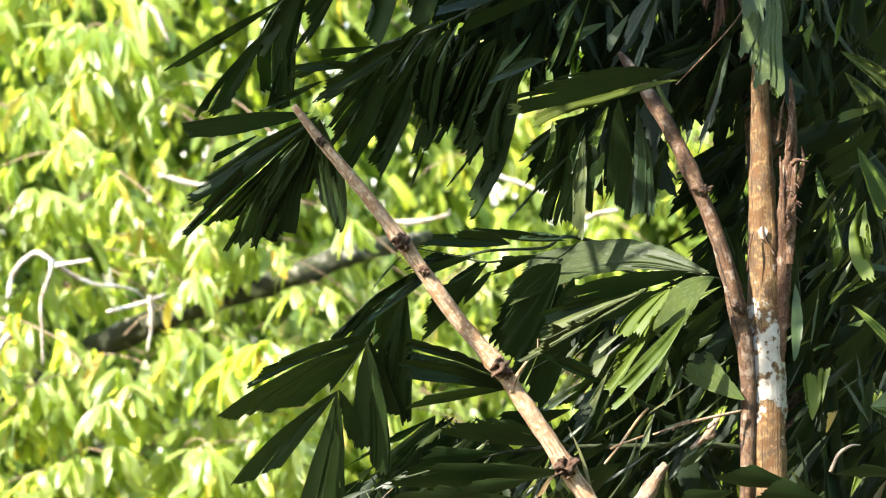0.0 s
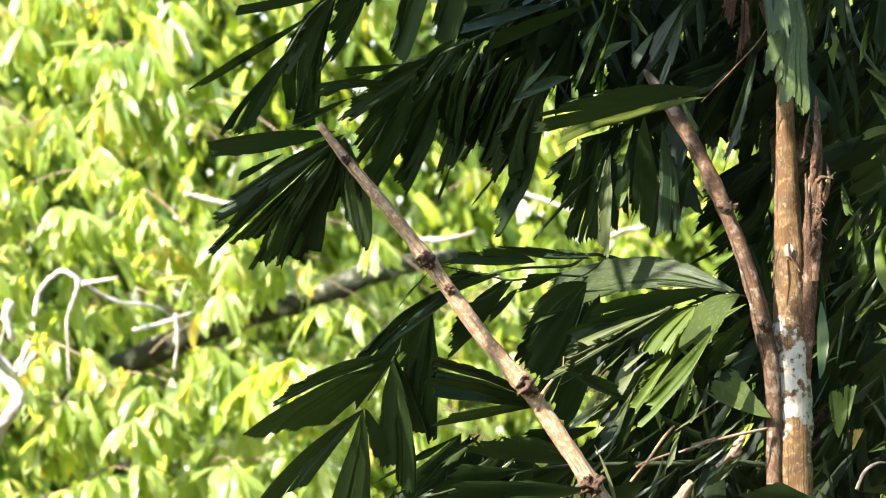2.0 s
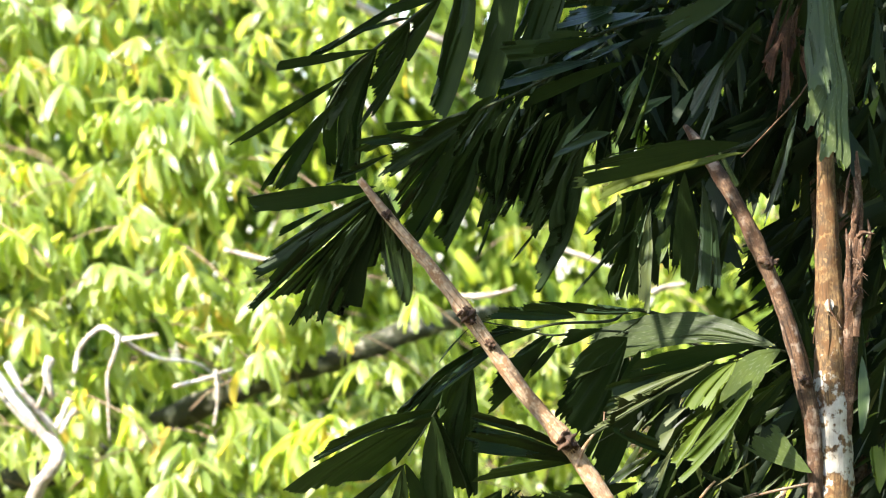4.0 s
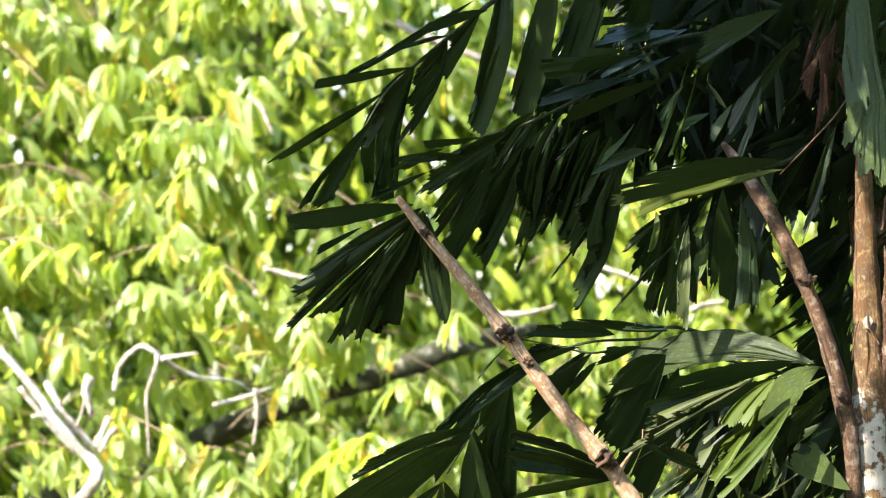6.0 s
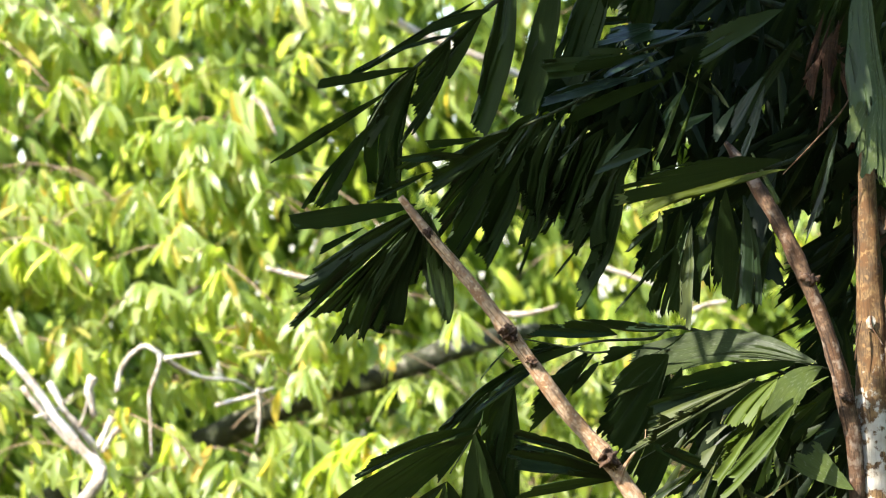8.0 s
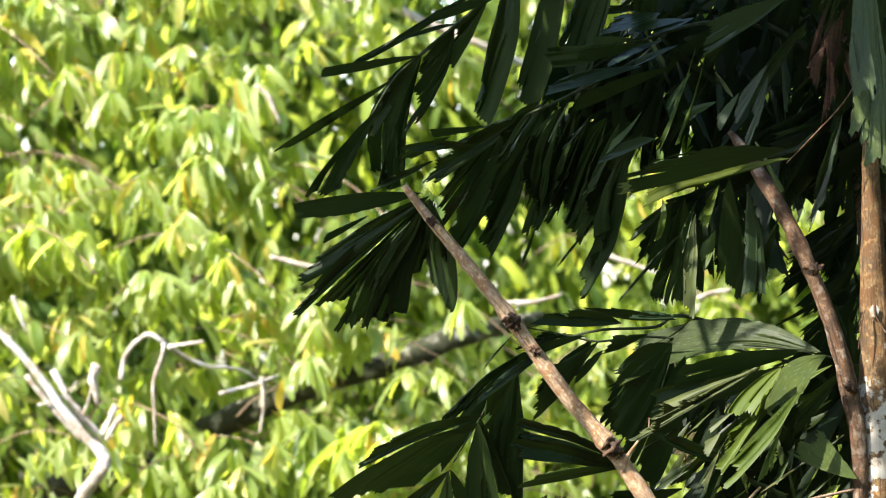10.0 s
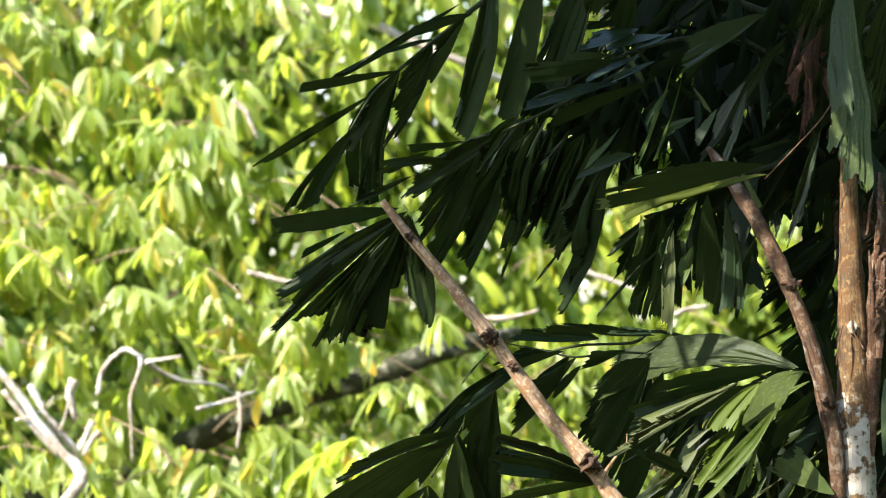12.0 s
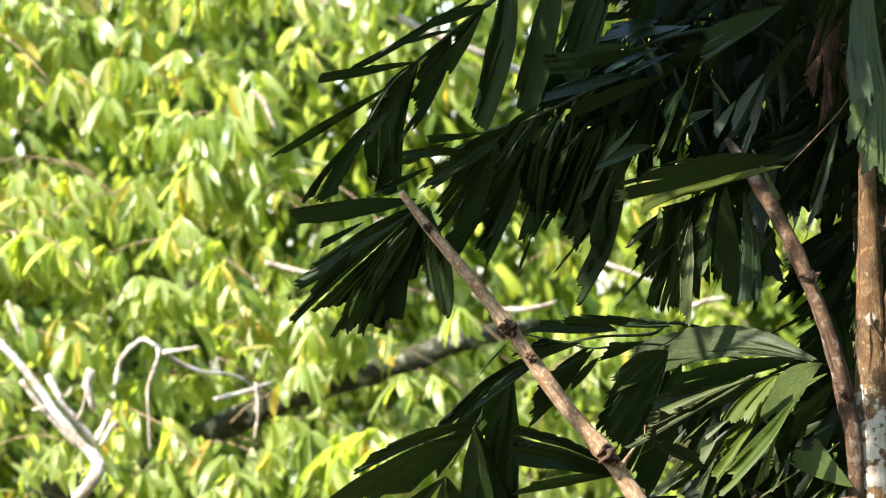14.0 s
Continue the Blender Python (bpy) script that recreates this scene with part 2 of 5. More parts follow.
def smooth_line(points, per=6):
    """Catmull-Rom through the points."""
    p = [Vector(q) for q in points]
    p = [p[0] * 2 - p[1]] + p + [p[-1] * 2 - p[-2]]
    out = []
    for a, b, c, d in zip(p, p[1:], p[2:], p[3:]):
        for k in range(per):
            t = k / per
            out.append(0.5 * ((2 * b) + (c - a) * t + (2 * a - 5 * b + 4 * c - d) * t * t + (3 * b - a - 3 * c + d) * t ** 3))
    return out + [p[-2]]


def tube(points, radii, sides=12, rough=0.06, per=6, knots=(), seed=0, grain=9.0):
    """A round stem along a smooth line. radii at even steps; knots: (place 0..1, swelling, length)."""
    line = smooth_line(points, per)
    total = len(line) - 1
    run = [0.0]
    for p, q in zip(line, line[1:]):
        run.append(run[-1] + (q - p).length)
    verts, faces, uvs = [], [], []
    ref = Vector((0.13, -1, 0.2))
    for i, p in enumerate(line):
        t = i / total
        d = (line[min(i + 1, total)] - line[max(i - 1, 0)]).normalized()
        u = (ref - d * ref.dot(d)).normalized()
        v = d.cross(u)
        x = t * (len(radii) - 1)
        k = min(int(x), len(radii) - 2)
        r = radii[k] + (radii[k + 1] - radii[k]) * (x - k)
        for at, swell, wide in knots:
            r *= 1 + swell * math.exp(-((t - at) / wide) ** 2)
        for j in range(sides):
            a = 2 * math.pi * j / sides
            q = u * math.cos(a) + v * math.sin(a)
            bump = 1 + rough * noise.noise(p * grain + q * 1.5 + Vector((seed, 0, 0))) + rough * 0.6 * noise.noise(p * grain * 5 + q * 3)
            verts.append(p + q * r * bump)
            uvs.append((r * 2 * math.pi * min(j, sides - j) * 2 / sides, run[i]))
    for i in range(total):
        for j in range(sides):
            a, b = i * sides + j, i * sides + (j + 1) % sides
            faces.append((a, b, b + sides, a + sides))
    faces.append(tuple(reversed(range(sides))))
    faces.append(tuple(range(total * sides, total * sides + sides)))
    return [tuple(v) for v in verts], faces, uvs


def stem(name, points, radii, mat, parent=None, label="", **kw):
    v, f, uv = tube(points, radii, **kw)
    ob = mesh_object(name, v, f, mat, None, uv)
    return under(ob, parent, label) if parent else ob


def blade(length, width, oblique, side, mid, jag, curve, rng, rows=9, cols=14, bend=0.05, wedge=0.75):
    """A fishtail leaflet: folds fan out from the foot, one margin runs to the tip, the end is bitten off in teeth and torn in places."""
    tears = {}
    for k in range(1 + int(jag * (10 if jag < 0.19 else 24)) if jag > 0.055 and cols > 9 else 0):
        if rng.random() < 0.65:
            tears[rng.randrange(2, cols - 1)] = (rng.uniform(0.6, 0.88) if jag < 0.19 else rng.uniform(0.4, 0.85), rng.uniform(0.005, 0.025))
    strips, group, drop = [], 0, 0.0
    for j in range(cols + 1):
        c = j / cols
        e = 1 - oblique * c ** 0.85
        fine = min(max(jag, 0.05), 0.012 / length)
        tooth = fine * (0.45 + 0.55 * rng.random()) if j % 2 else fine * 0.15 * rng.random()
        tooth += jag * 1.3 * max(0, noise.noise(Vector((j * 0.33, length * 97, width * 131))) + 0.1)
        e -= tooth if j else 0
        if j in tears:
            strips.append((c, e - drop, -1, group, tears[j]))
            group, drop = group + 1, jag * 1.1 * rng.random() * (1 if j < cols - 1 else 0)
            strips.append((c, e - drop, 1, group, tears[j]))
        else:
            strips.append((c, e - drop, 0, group, (1.0, 0.0)))
    twist = rng.uniform(-0.25, 0.25)
    verts, faces, uvs = [], [], []
    for i in range(rows + 1):
        t = (i / rows) ** 0.9
        for j, (c, e, sign, g, (start, gap)) in enumerate(strips):
            s = t * e
            spread = min(1.0, 0.04 + 0.96 * (s / wedge) ** 0.92)
            x = side * (c - mid) * width * spread - curve * length * 4 * s * (1 - s) * side
            if c > 0.9 and jag > 0.09 and 0.25 < s:
                x -= side * width * 0.12 * max(0, noise.noise(Vector((s * length * 140, width * 77, length * 31))))
            x += sign * side * gap * width * max(0, s - start) * 4
            z = (0.0025 if j % 2 else -0.0025) * width * spread - bend * length * s * s
            z += twist * width * spread * (c - 0.5) * s - 0.3 * width * spread * (c - 0.5) ** 2
            verts.append((x, length * s, z))
            uvs.append((c * width, length * s))
    w = len(strips)
    for i in range(rows):
        for j in range(w - 1):
            if strips[j][3] != strips[j + 1][3]:
                continue
            a = i * w + j
            faces.append((a, a + 1, a + 1 + w, a + w) if side > 0 else (a, a + w, a + 1 + w, a + 1))
    return verts, faces, uvs


def lay(base, tip, face, turn=0.0):
    """The pose of a leaf from base to tip whose upper side looks along face, turned about its length."""
    y = (Vector(tip) - Vector(base)).normalized()
    z = Vector(face)
    z = (z - y * z.dot(y)).normalized()
    x = y.cross(z)
    m = Matrix((x, y, z)).transposed().to_4x4()
    return Matrix.Translation(base) @ m @ Matrix.Rotation(radians(turn), 4, "Y")


def lance(length, width, fold, arc, rows=6, blunt=0.45):
    """An oblong leaf with a blunt tip, folded along its midrib and arching down to the tip."""
    verts, faces, uvs = [], [], []
    y = z = 0.0
    for i in range(rows + 1):
        t = i / rows
        if i:
            y += length / rows * math.cos(arc * (t - 0.5 / rows))
            z -= length / rows * math.sin(arc * (t - 0.5 / rows))
        h = width * 0.5 * math.sin(math.pi * (0.02 + 0.96 * t ** 1.3)) ** blunt if i else 0.002
        for k in (-1, 0, 1):
            verts.append((k * h, y, z + abs(k) * h * fold))
            uvs.append((0.5 + 0.5 * k, t))
    for i in range(rows):
        for k in (0, 1):
            a = i * 3 + k
            faces.append((a, a + 1, a + 4, a + 3))
    return verts, faces, uvs


def joined(name, shapes, places, mat, parent=None, label=""):
    """Many leaves in one mesh. places: (index of the shape, pose)."""
    packs = [(np.array(v), np.array(f), np.array(u)) for v, f, u in shapes]
    vs, fs, us, count = [], [], [], 0
    for k, m in places:
        v, f, u = packs[k]
        a = np.array(m)
        vs.append(v @ a[:3, :3].T + a[:3, 3])
        fs.append(f + count)
        us.append(u)
        count += len(v)
    ob = mesh_object(name, np.concatenate(vs).tolist(), np.concatenate(fs).tolist(), mat, None, np.concatenate(us))
    tagged(ob, label, "", "", "stuff")
    return under(ob, parent, label) if parent else ob


# ---- ground and far woods ----
def make_ground():
    verts, faces, n, size = [], [], 60, 900.0
    for i in range(n + 1):
        for j in range(n + 1):
            u, v = 2 * i / n - 1, 2 * j / n - 1
            x, y = size * u * abs(u) ** 1.5, size * v * abs(v) ** 1.5
            verts.append((x, y, 0.25 * noise.noise(Vector((x * 0.15, y * 0.15, 0)))))
    for i in range(n):
        for j in range(n):
            a = i * (n + 1) + j
            faces.append((a, a + n + 1, a + n + 2, a + 1))
    return tagged(mesh_object("ground", verts, faces, SOIL), "brown forest floor covered in leaf litter", "ground", "", "structure")


make_ground()

LANCES = [lance(0.15 * k, 0.032 * w, f, d) for k, w, f, d in ((1, 1, 0.3, 0.9), (0.85, 1.1, 0.2, 0.5), (1.2, 0.95, 0.35, 1.2), (0.7, 0.9, 0.25, 0.7), (0.95, 1.15, 0.15, 1.4), (1.1, 0.85, 0.4, 0.3))]


def hanging(p, rng, out, lean, size=1.0):
    """The pose of a leaf that hangs from p, swung outward along out."""
    d = Vector((out.x, out.y, -lean + rng.uniform(-0.35, 0.35))).normalized()
    z = Vector((rng.gauss(-0.35, 0.45), rng.gauss(-0.5, 0.4), rng.gauss(0.6, 0.3)))
    z = (z - d * z.dot(d)).normalized()
    x = d.cross(z)
    return Matrix.Translation(p) @ Matrix((x, d, z)).transposed().to_4x4() @ Matrix.Diagonal((*[size * rng.uniform(0.75, 1.2)] * 3, 1))


def whorl(rng, p, along, size, leaves):
    """A tuft of drooping leaves round the twig at p."""
    places = []
    a = rng.uniform(0, 2 * math.pi)
    for k in range(leaves):
        b = a + 2.4 * k + rng.uniform(-0.4, 0.4)
        tilt = rng.gauss(-0.9, 0.36)
        d = Vector((math.cos(b) * math.cos(tilt), math.sin(b) * math.cos(tilt), math.sin(tilt))) + along * 0.35
        d.normalize()
        z = Vector((rng.gauss(-0.15, 0.3), rng.gauss(-0.2, 0.3), 1.0)) + along * 0.4
        z = (z - d * z.dot(d)).normalized()
        m = Matrix((d.cross(z), d, z)).transposed().to_4x4()
        q = p + along * rng.uniform(-0.03, 0.03)
        places.append((rng.randrange(len(LANCES)), Matrix.Translation(q) @ m @ Matrix.Diagonal((*[size * rng.uniform(0.7, 1.15)] * 3, 1))))
    return places


def bough(rng, tip, heading, length, size, tufts, leaves):
    """A leafy bough that arches out to its tip: its twig's line and its leaves."""
    h = Vector((math.cos(heading), math.sin(heading), 0))
    line = [tip - h * length * (1 - t) + Vector((0, 0, length * (0.5 * (1 - t) - 0.75 * (1 - t) ** 2))) for t in (0, 0.25, 0.5, 0.75, 1)]
    line = smooth_line(line, 3)
    places = []
    for k in range(tufts):
        i = round((len(line) - 1) * (0.25 + 0.75 * (k + 1) / tufts))
        along = (line[i] - line[i - 1]).normalized()
        shift = Vector((rng.gauss(0, 0.05), rng.gauss(0, 0.05), rng.gauss(0, 0.03)))
        places += whorl(rng, line[i] + shift, along, size, leaves + rng.randint(-2, 2))
    return line, places


# Gaps in the leaves, through which the woods behind or the sky show: x and z at the tree, radius, and whether they reach the sky.
GAPS = (
    (-1.79, 5.44, 0.045, True),
    (-1.83, 5.3, 0.03, True),
    (-1.72, 5.16, 0.16, False),
    (-1.52, 5.1, 0.1, False),
    (-1.42, 5.195, 0.022, True),
    (-1.18, 4.722, 0.024, True),
    (-0.72, 5.22, 0.17, False),
    (-0.62, 4.98, 0.13, False),
    (-0.85, 4.92, 0.1, False),
    (-1.55, 4.25, 0.11, False),
    (-1.8, 4.17, 0.13, False),
    (-1.02, 4.2, 0.12, False),
    (-0.62, 4.27, 0.08, False),
    (-0.45, 4.6, 0.12, False),
    (-0.1, 4.95, 0.12, False),
    (-1.1, 5.3, 0.08, False),
    (-1.35, 4.85, 0.07, False),
    (-0.064, 4.669, 0.02, True),
)


def in_gap(p, sky_only=False):
    k = 16.5 / p.y
    x, z = p.x * k, EYE + (p.z - EYE) * k
    return any((x - gx) ** 2 + (z - gz) ** 2 < (r * (1 + 0.4 * noise.noise(Vector((x * 9, z * 9, r))))) ** 2 for gx, gz, r, sky in GAPS if sky or not sky_only)


# Stretches of bare wood that no leaf hangs before: x, z from, x, z to, clearance.
BARE = (
    (-0.836, 4.309, -0.615, 4.377, 0.02),
    (-0.652, 4.369, -0.339, 4.467, 0.0372),
    (-1.418, 4.34, -1.337, 4.487, 0.0434),
    (-1.337, 4.487, -1.237, 4.428, 0.0434),
    (-1.259, 4.439, -1.138, 4.471, 0.031),
    (-1.278, 4.447, -1.311, 4.318, 0.0434),
    (-1.311, 4.318, -1.3, 4.17, 0.0372),
    (-1.094, 4.297, -0.906, 4.356, 0.031),
    (-0.954, 4.343, -0.961, 4.17, 0.031),
    (-0.238, 4.649, 0.029, 4.612, 0.031),
    (0.177, 4.738, 0.352, 4.682, 0.031),
    (0.462, 4.598, 0.578, 4.627, 0.031),
    (-1.237, 4.428, -0.965, 4.336, 0.0186),
    (-1.821, 4.502, -1.499, 4.115, 0.031),
    (-1.821, 4.001, -1.517, 4.023, 0.031),
    (-0.523, 5.33, -0.435, 5.154, 0.0186),
)


def open_air(p):
    """False where a leaf would hang right before the bare wood."""
    if p.y > 16.55:
        return True
    k = 16.5 / p.y
    x, z = p.x * k, EYE + (p.z - EYE) * k
    for x0, z0, x1, z1, gap in BARE:
        a, b = Vector((x1 - x0, z1 - z0)), Vector((x - x0, z - z0))
        t = min(1, max(0, a.dot(b) / a.length_squared))
        if (b - a * t).length < gap:
            return False
    return True


def forward(p, k):
    """The point p moved along its line to the deck's edge."""
    return (p[0] * k, p[1] * k, EYE + (p[2] - EYE) * k)


def crook(p):
    """The point p shifted a little, as grown wood never runs true."""
    v = Vector(p)
    return (p[0] + 0.014 * noise.noise(v * 23), p[1], p[2] + 0.014 * noise.noise(v * 23 + Vector((9, 4, 7))))


def make_broadleaf_tree():
    tree = thing("broadleaf_tree", "sunlit broadleaf tree with drooping yellow-green leaves and pale dead twigs", "tree", (-3.3, 17.6, 0))
    stem("trunk", [(-3.3, 17.6, -0.1), (-3.25, 17.55, 2), (-3.1, 17.4, 4.2), (-2.9, 17.2, 6.4), (-2.6, 17.1, 8.2)], [0.24, 0.2, 0.16, 0.11, 0.05], GREY_BARK, tree, sides=16)
    stem("limb", [(-3.2, 17.5, 2.5)] + [forward(p, k) for p, k in (((-1.845, 16.8, 3.827), 1.03), ((-1.452, 16.6, 4.039), 1.03), ((-1.094, 16.5, 4.196), 1.02))] + [(-0.836, 16.5, 4.309), (-0.615, 16.5, 4.373), (-0.34, 16.55, 4.467), (-0.196, 16.85, 4.509), (-0.046, 17.3, 4.541)], [0.055, 0.05, 0.046, 0.042, 0.038, 0.033, 0.022], GREY_BARK, tree, "mossy grey limb", sides=14, rough=0.4, grain=14.0)
    stem("limb", [(-3.2, 17.5, 2.2)] + [forward(p, 0.935) for p in [(-1.75, 16.6, 3.5), (-1.62, 16.5, 3.8), (-1.545, 16.4, 3.93), (-1.513, 16.35, 3.988), (-1.465, 16.3, 4.045), (-1.452, 16.3, 4.087), (-1.47, 16.3, 4.116), (-1.497, 16.3, 4.14), (-1.588, 16.3, 4.249), (-1.679, 16.3, 4.376), (-1.788, 16.3, 4.495), (-2.039, 16.4, 4.758)]], [0.028, 0.026, 0.023, 0.02, 0.021, 0.016, 0.014, 0.012, 0.009], PALE_WOOD, tree, "pale bare limb", rough=0.3, grain=18.0)
    stem("limb", [(-2.9, 17.2, 5.6)] + [forward(p, 1.05) for p in [(-1.365, 16.9, 5.803), (-0.788, 16.7, 5.626), (-0.558, 16.5, 5.57), (-0.411, 16.5, 5.498), (-0.228, 16.5, 5.426), (0.03, 16.7, 5.322), (0.407, 16.9, 5.219)]], [0.024, 0.021, 0.018, 0.015, 0.012, 0.008], PALE_WOOD, tree, "pale bare limb", rough=0.12)
    for pts, r in (
        ([(-1.392, 16.2, 4.343), (-1.374, 16.2, 4.426), (-1.313, 16.2, 4.487), (-1.258, 16.2, 4.473), (-1.219, 16.25, 4.429), (-1.126, 16.3, 4.389), (-1.014, 16.4, 4.37), (-0.937, 16.5, 4.303)], 0.011),
        ([(-1.24, 16.2, 4.44), (-1.182, 16.2, 4.455), (-1.117, 16.2, 4.471)], 0.01),
        ([(-1.251, 16.2, 4.462), (-1.258, 16.2, 4.411), (-1.289, 16.2, 4.33), (-1.282, 16.2, 4.231), (-1.273, 16.2, 4.122)], 0.01),
        ([(-1.08, 16.3, 4.3), (-0.983, 16.35, 4.33), (-0.9, 16.4, 4.357)], 0.011),
        ([(-0.945, 16.35, 4.345), (-0.941, 16.35, 4.265), (-0.952, 16.35, 4.166)], 0.009),
        ([(-0.236, 16.4, 4.648), (-0.172, 16.4, 4.597), (-0.081, 16.4, 4.582), (0.029, 16.4, 4.623)], 0.013),
        ([(0.159, 16.6, 4.746), (0.233, 16.6, 4.72), (0.354, 16.6, 4.683)], 0.012),
        ([(0.465, 16.6, 4.598), (0.511, 16.6, 4.613), (0.582, 16.6, 4.628)], 0.013),
        ([(-0.52, 16.4, 5.325), (-0.483, 16.4, 5.252), (-0.432, 16.4, 5.15)], 0.011),
        ([(-1.613, 16.28, 4.376), (-1.592, 16.28, 4.32), (-1.559, 16.28, 4.267), (-1.477, 16.28, 4.158), (-1.452, 16.3, 4.102)], 0.018),
        ([(-1.668, 16.28, 4.258), (-1.597, 16.28, 4.293), (-1.532, 16.28, 4.331)], 0.006),
        ([(-1.752, 16.3, 4.613), (-1.726, 16.3, 4.556), (-1.697, 16.3, 4.495)], 0.009),
        ([(-1.533, 16.28, 4.211), (-1.503, 16.25, 4.284), (-1.476, 16.25, 4.393)], 0.006),
        ([(-1.474, 16.28, 4.4), (-1.482, 16.28, 4.35), (-1.472, 16.28, 4.262)], 0.02),
        ([(-1.412, 16.28, 4.262), (-1.44, 16.28, 4.2), (-1.479, 16.28, 4.13)], 0.014),
        ([(-1.386, 16.28, 4.223), (-1.41, 16.28, 4.2), (-1.436, 16.28, 4.145)], 0.016),
        ([(-1.7, 16.3, 4.36), (-1.62, 16.3, 4.25), (-1.52, 16.3, 4.14)], 0.012),
        ([(-0.928, 16.5, 4.741), (-0.808, 16.5, 4.714), (-0.707, 16.5, 4.704)], 0.011),
        ([(-0.974, 16.5, 5.312), (-0.937, 16.5, 5.257), (-0.895, 16.5, 5.179)], 0.01),
    ):
        stem("twig", [forward(crook(p), 0.955) for p in pts], [r * 0.72, r * 0.66, r * 0.6, r * 0.35], PALE_WOOD, tree, "bleached dead twig", sides=8, rough=0.7, grain=22.0)
    r = random.Random(5)
    places, lines = [], []

    def boughs(count, lo, hi, size, tufts, leaves, lean=0.75, hollow=-0.15):
        made = 0
        while made < count:
            p = Vector([r.uniform(u, v) for u, v in zip(lo, hi)])
            if noise.noise(p * 2.1) < hollow:
                continue
            made += 1
            p.y += lean * (p.z - 4.8)
            line, leaf = bough(r, p, r.gauss(-1.7, 1.2), r.uniform(0.35, 0.7), size * r.uniform(0.8, 1.15), tufts, leaves)
            lines.append(line)
            places.extend(leaf)

    # The sunlit face of the crown, the boughs behind it, and the smaller-leaved boughs farther back.
    boughs(190, (-2.7, 16.0, 3.2), (-0.55, 16.5, 5.9), 0.95, 6, 12)
    boughs(40, (-2.7, 16.5, 3.2), (-0.55, 16.9, 5.9), 0.95, 5, 11)
    boughs(80, (-2.8, 16.9, 3.0), (-0.3, 17.8, 6.0), 0.9, 5, 9)
    boughs(100, (-0.9, 17.2, 3.2), (2.6, 18.8, 6.0), 0.8, 5, 9)
    boughs(100, (-0.7, 16.9, 3.2), (1.2, 17.9, 4.5), 0.62, 5, 9, 0.6)
    boughs(10, (-3.0, 17.2, 6.2), (2.4, 18.6, 7.2), 0.9, 5, 9, 0)
    for line in lines:
        line[:] = [p for p in line if open_air(p)]
    places = [q for q in places if not in_gap(q[1] @ Vector((0, 0.07, 0)))]
    places = [q for q in places if all(open_air(q[1] @ Vector((0, y, 0))) for y in (0, 0.06, 0.12))]
    places.sort(key=lambda q: (q[1].translation - Vector((-0.8, 15.0, 4.6))).length)
    near, rest = places[:280], places[280:]
    verts, faces, uvs = [], [], []
    for line in lines:
        if len(line) > 3:
            v, f, u = tube([tuple(p) for p in line], [0.003, 0.0024, 0.0018], sides=5, per=1, rough=0.1)
            faces += [tuple(i + len(verts) for i in q) for q in f]
            verts += v
            uvs += u
    tagged(under(mesh_object("twig_growth", verts, faces, TWIG, None, uvs), tree, "thin brown leafy twigs"), kind="stuff")
    joined("crown", LANCES, rest, CROWN, tree, "dense drooping yellow-green foliage")
    meshes = []
    for v, f, u in LANCES:
        ob = mesh_object("leaf", v, f, CROWN_LEAF, None, u)
        meshes.append(ob.data)
        bpy.data.objects.remove(ob)
    for k, m in near:
        ob = new("leaf", meshes[k])
        ob.matrix_basis = m
        under(ob, tree)


def make_far_woods():
    r = random.Random(8)
    big = [lance(0.28, 0.11, 0.25, 0.4, 4), lance(0.22, 0.09, 0.2, 0.7, 4), lance(0.16, 0.045, 0.3, 0.9, 4), lance(0.13, 0.04, 0.2, 0.5, 4)]
    places = []
    for k in range(58000):
        p = Vector((r.uniform(-7, 7), r.uniform(20.5, 24), r.uniform(0.6, 11)))
        if k >= 24000:
            p = Vector((r.uniform(-3.2, 3.0), r.uniform(20.0, 22.0), r.uniform(2.2, 7.6)))
        if p.z > 9.5 + 1.5 * noise.noise(p * 0.5) or in_gap(p, True):
            continue
        a = r.uniform(0, 2 * math.pi)
        places.append((k % 2 + (2 if k >= 24000 else 0), hanging(p, r, Vector((math.cos(a) * 0.6, math.sin(a) * 0.6, 0)), 0.7)))
    woods = thing("far_trees", "shaded dark green forest edge behind the sunlit tree", "trees", (0, 23, 0))
    joined("foliage", big, places, FAR_WOODS, woods, "dark green foliage")
    for x in (-5.5, -2.0, 1.4, 4.6):
        stem("trunk", [(x, 23 + 0.3 * x % 1, -0.2), (x + 0.2, 23, 4), (x - 0.1, 23.2, 9.5)], [0.25, 0.2, 0.06], GREY_BARK, woods)


def make_sky_block_trees(name, label, lo, hi, count, feet):
    """Unseen trees added behind and beside the deck to cut the sky's light."""
    r = random.Random(count)
    big = [lance(0.8, 0.36, 0.25, 0.2, 4), lance(0.65, 0.3, 0.2, 0.3, 4)]
    places = []
    for k in range(count):
        p = Vector([r.uniform(a, b) for a, b in zip(lo, hi)])
        a = r.uniform(0, 2 * math.pi)
        places.append((k % 2, hanging(p, r, Vector((math.cos(a) * 0.6, math.sin(a) * 0.6, 0)), 0.7)))
    woods = thing(name, label, "trees", ((lo[0] + hi[0]) / 2, (lo[1] + hi[1]) / 2, 0))
    joined("foliage", big, places, FAR_WOODS, woods)
    for x, y in feet:
        stem("trunk", [(x, y, -0.2), (x + 0.2, y, 4), (x - 0.1, y + 0.2, hi[2] - 0.5)], [0.25, 0.2, 0.06], GREY_BARK, woods)


make_broadleaf_tree()
make_far_woods()
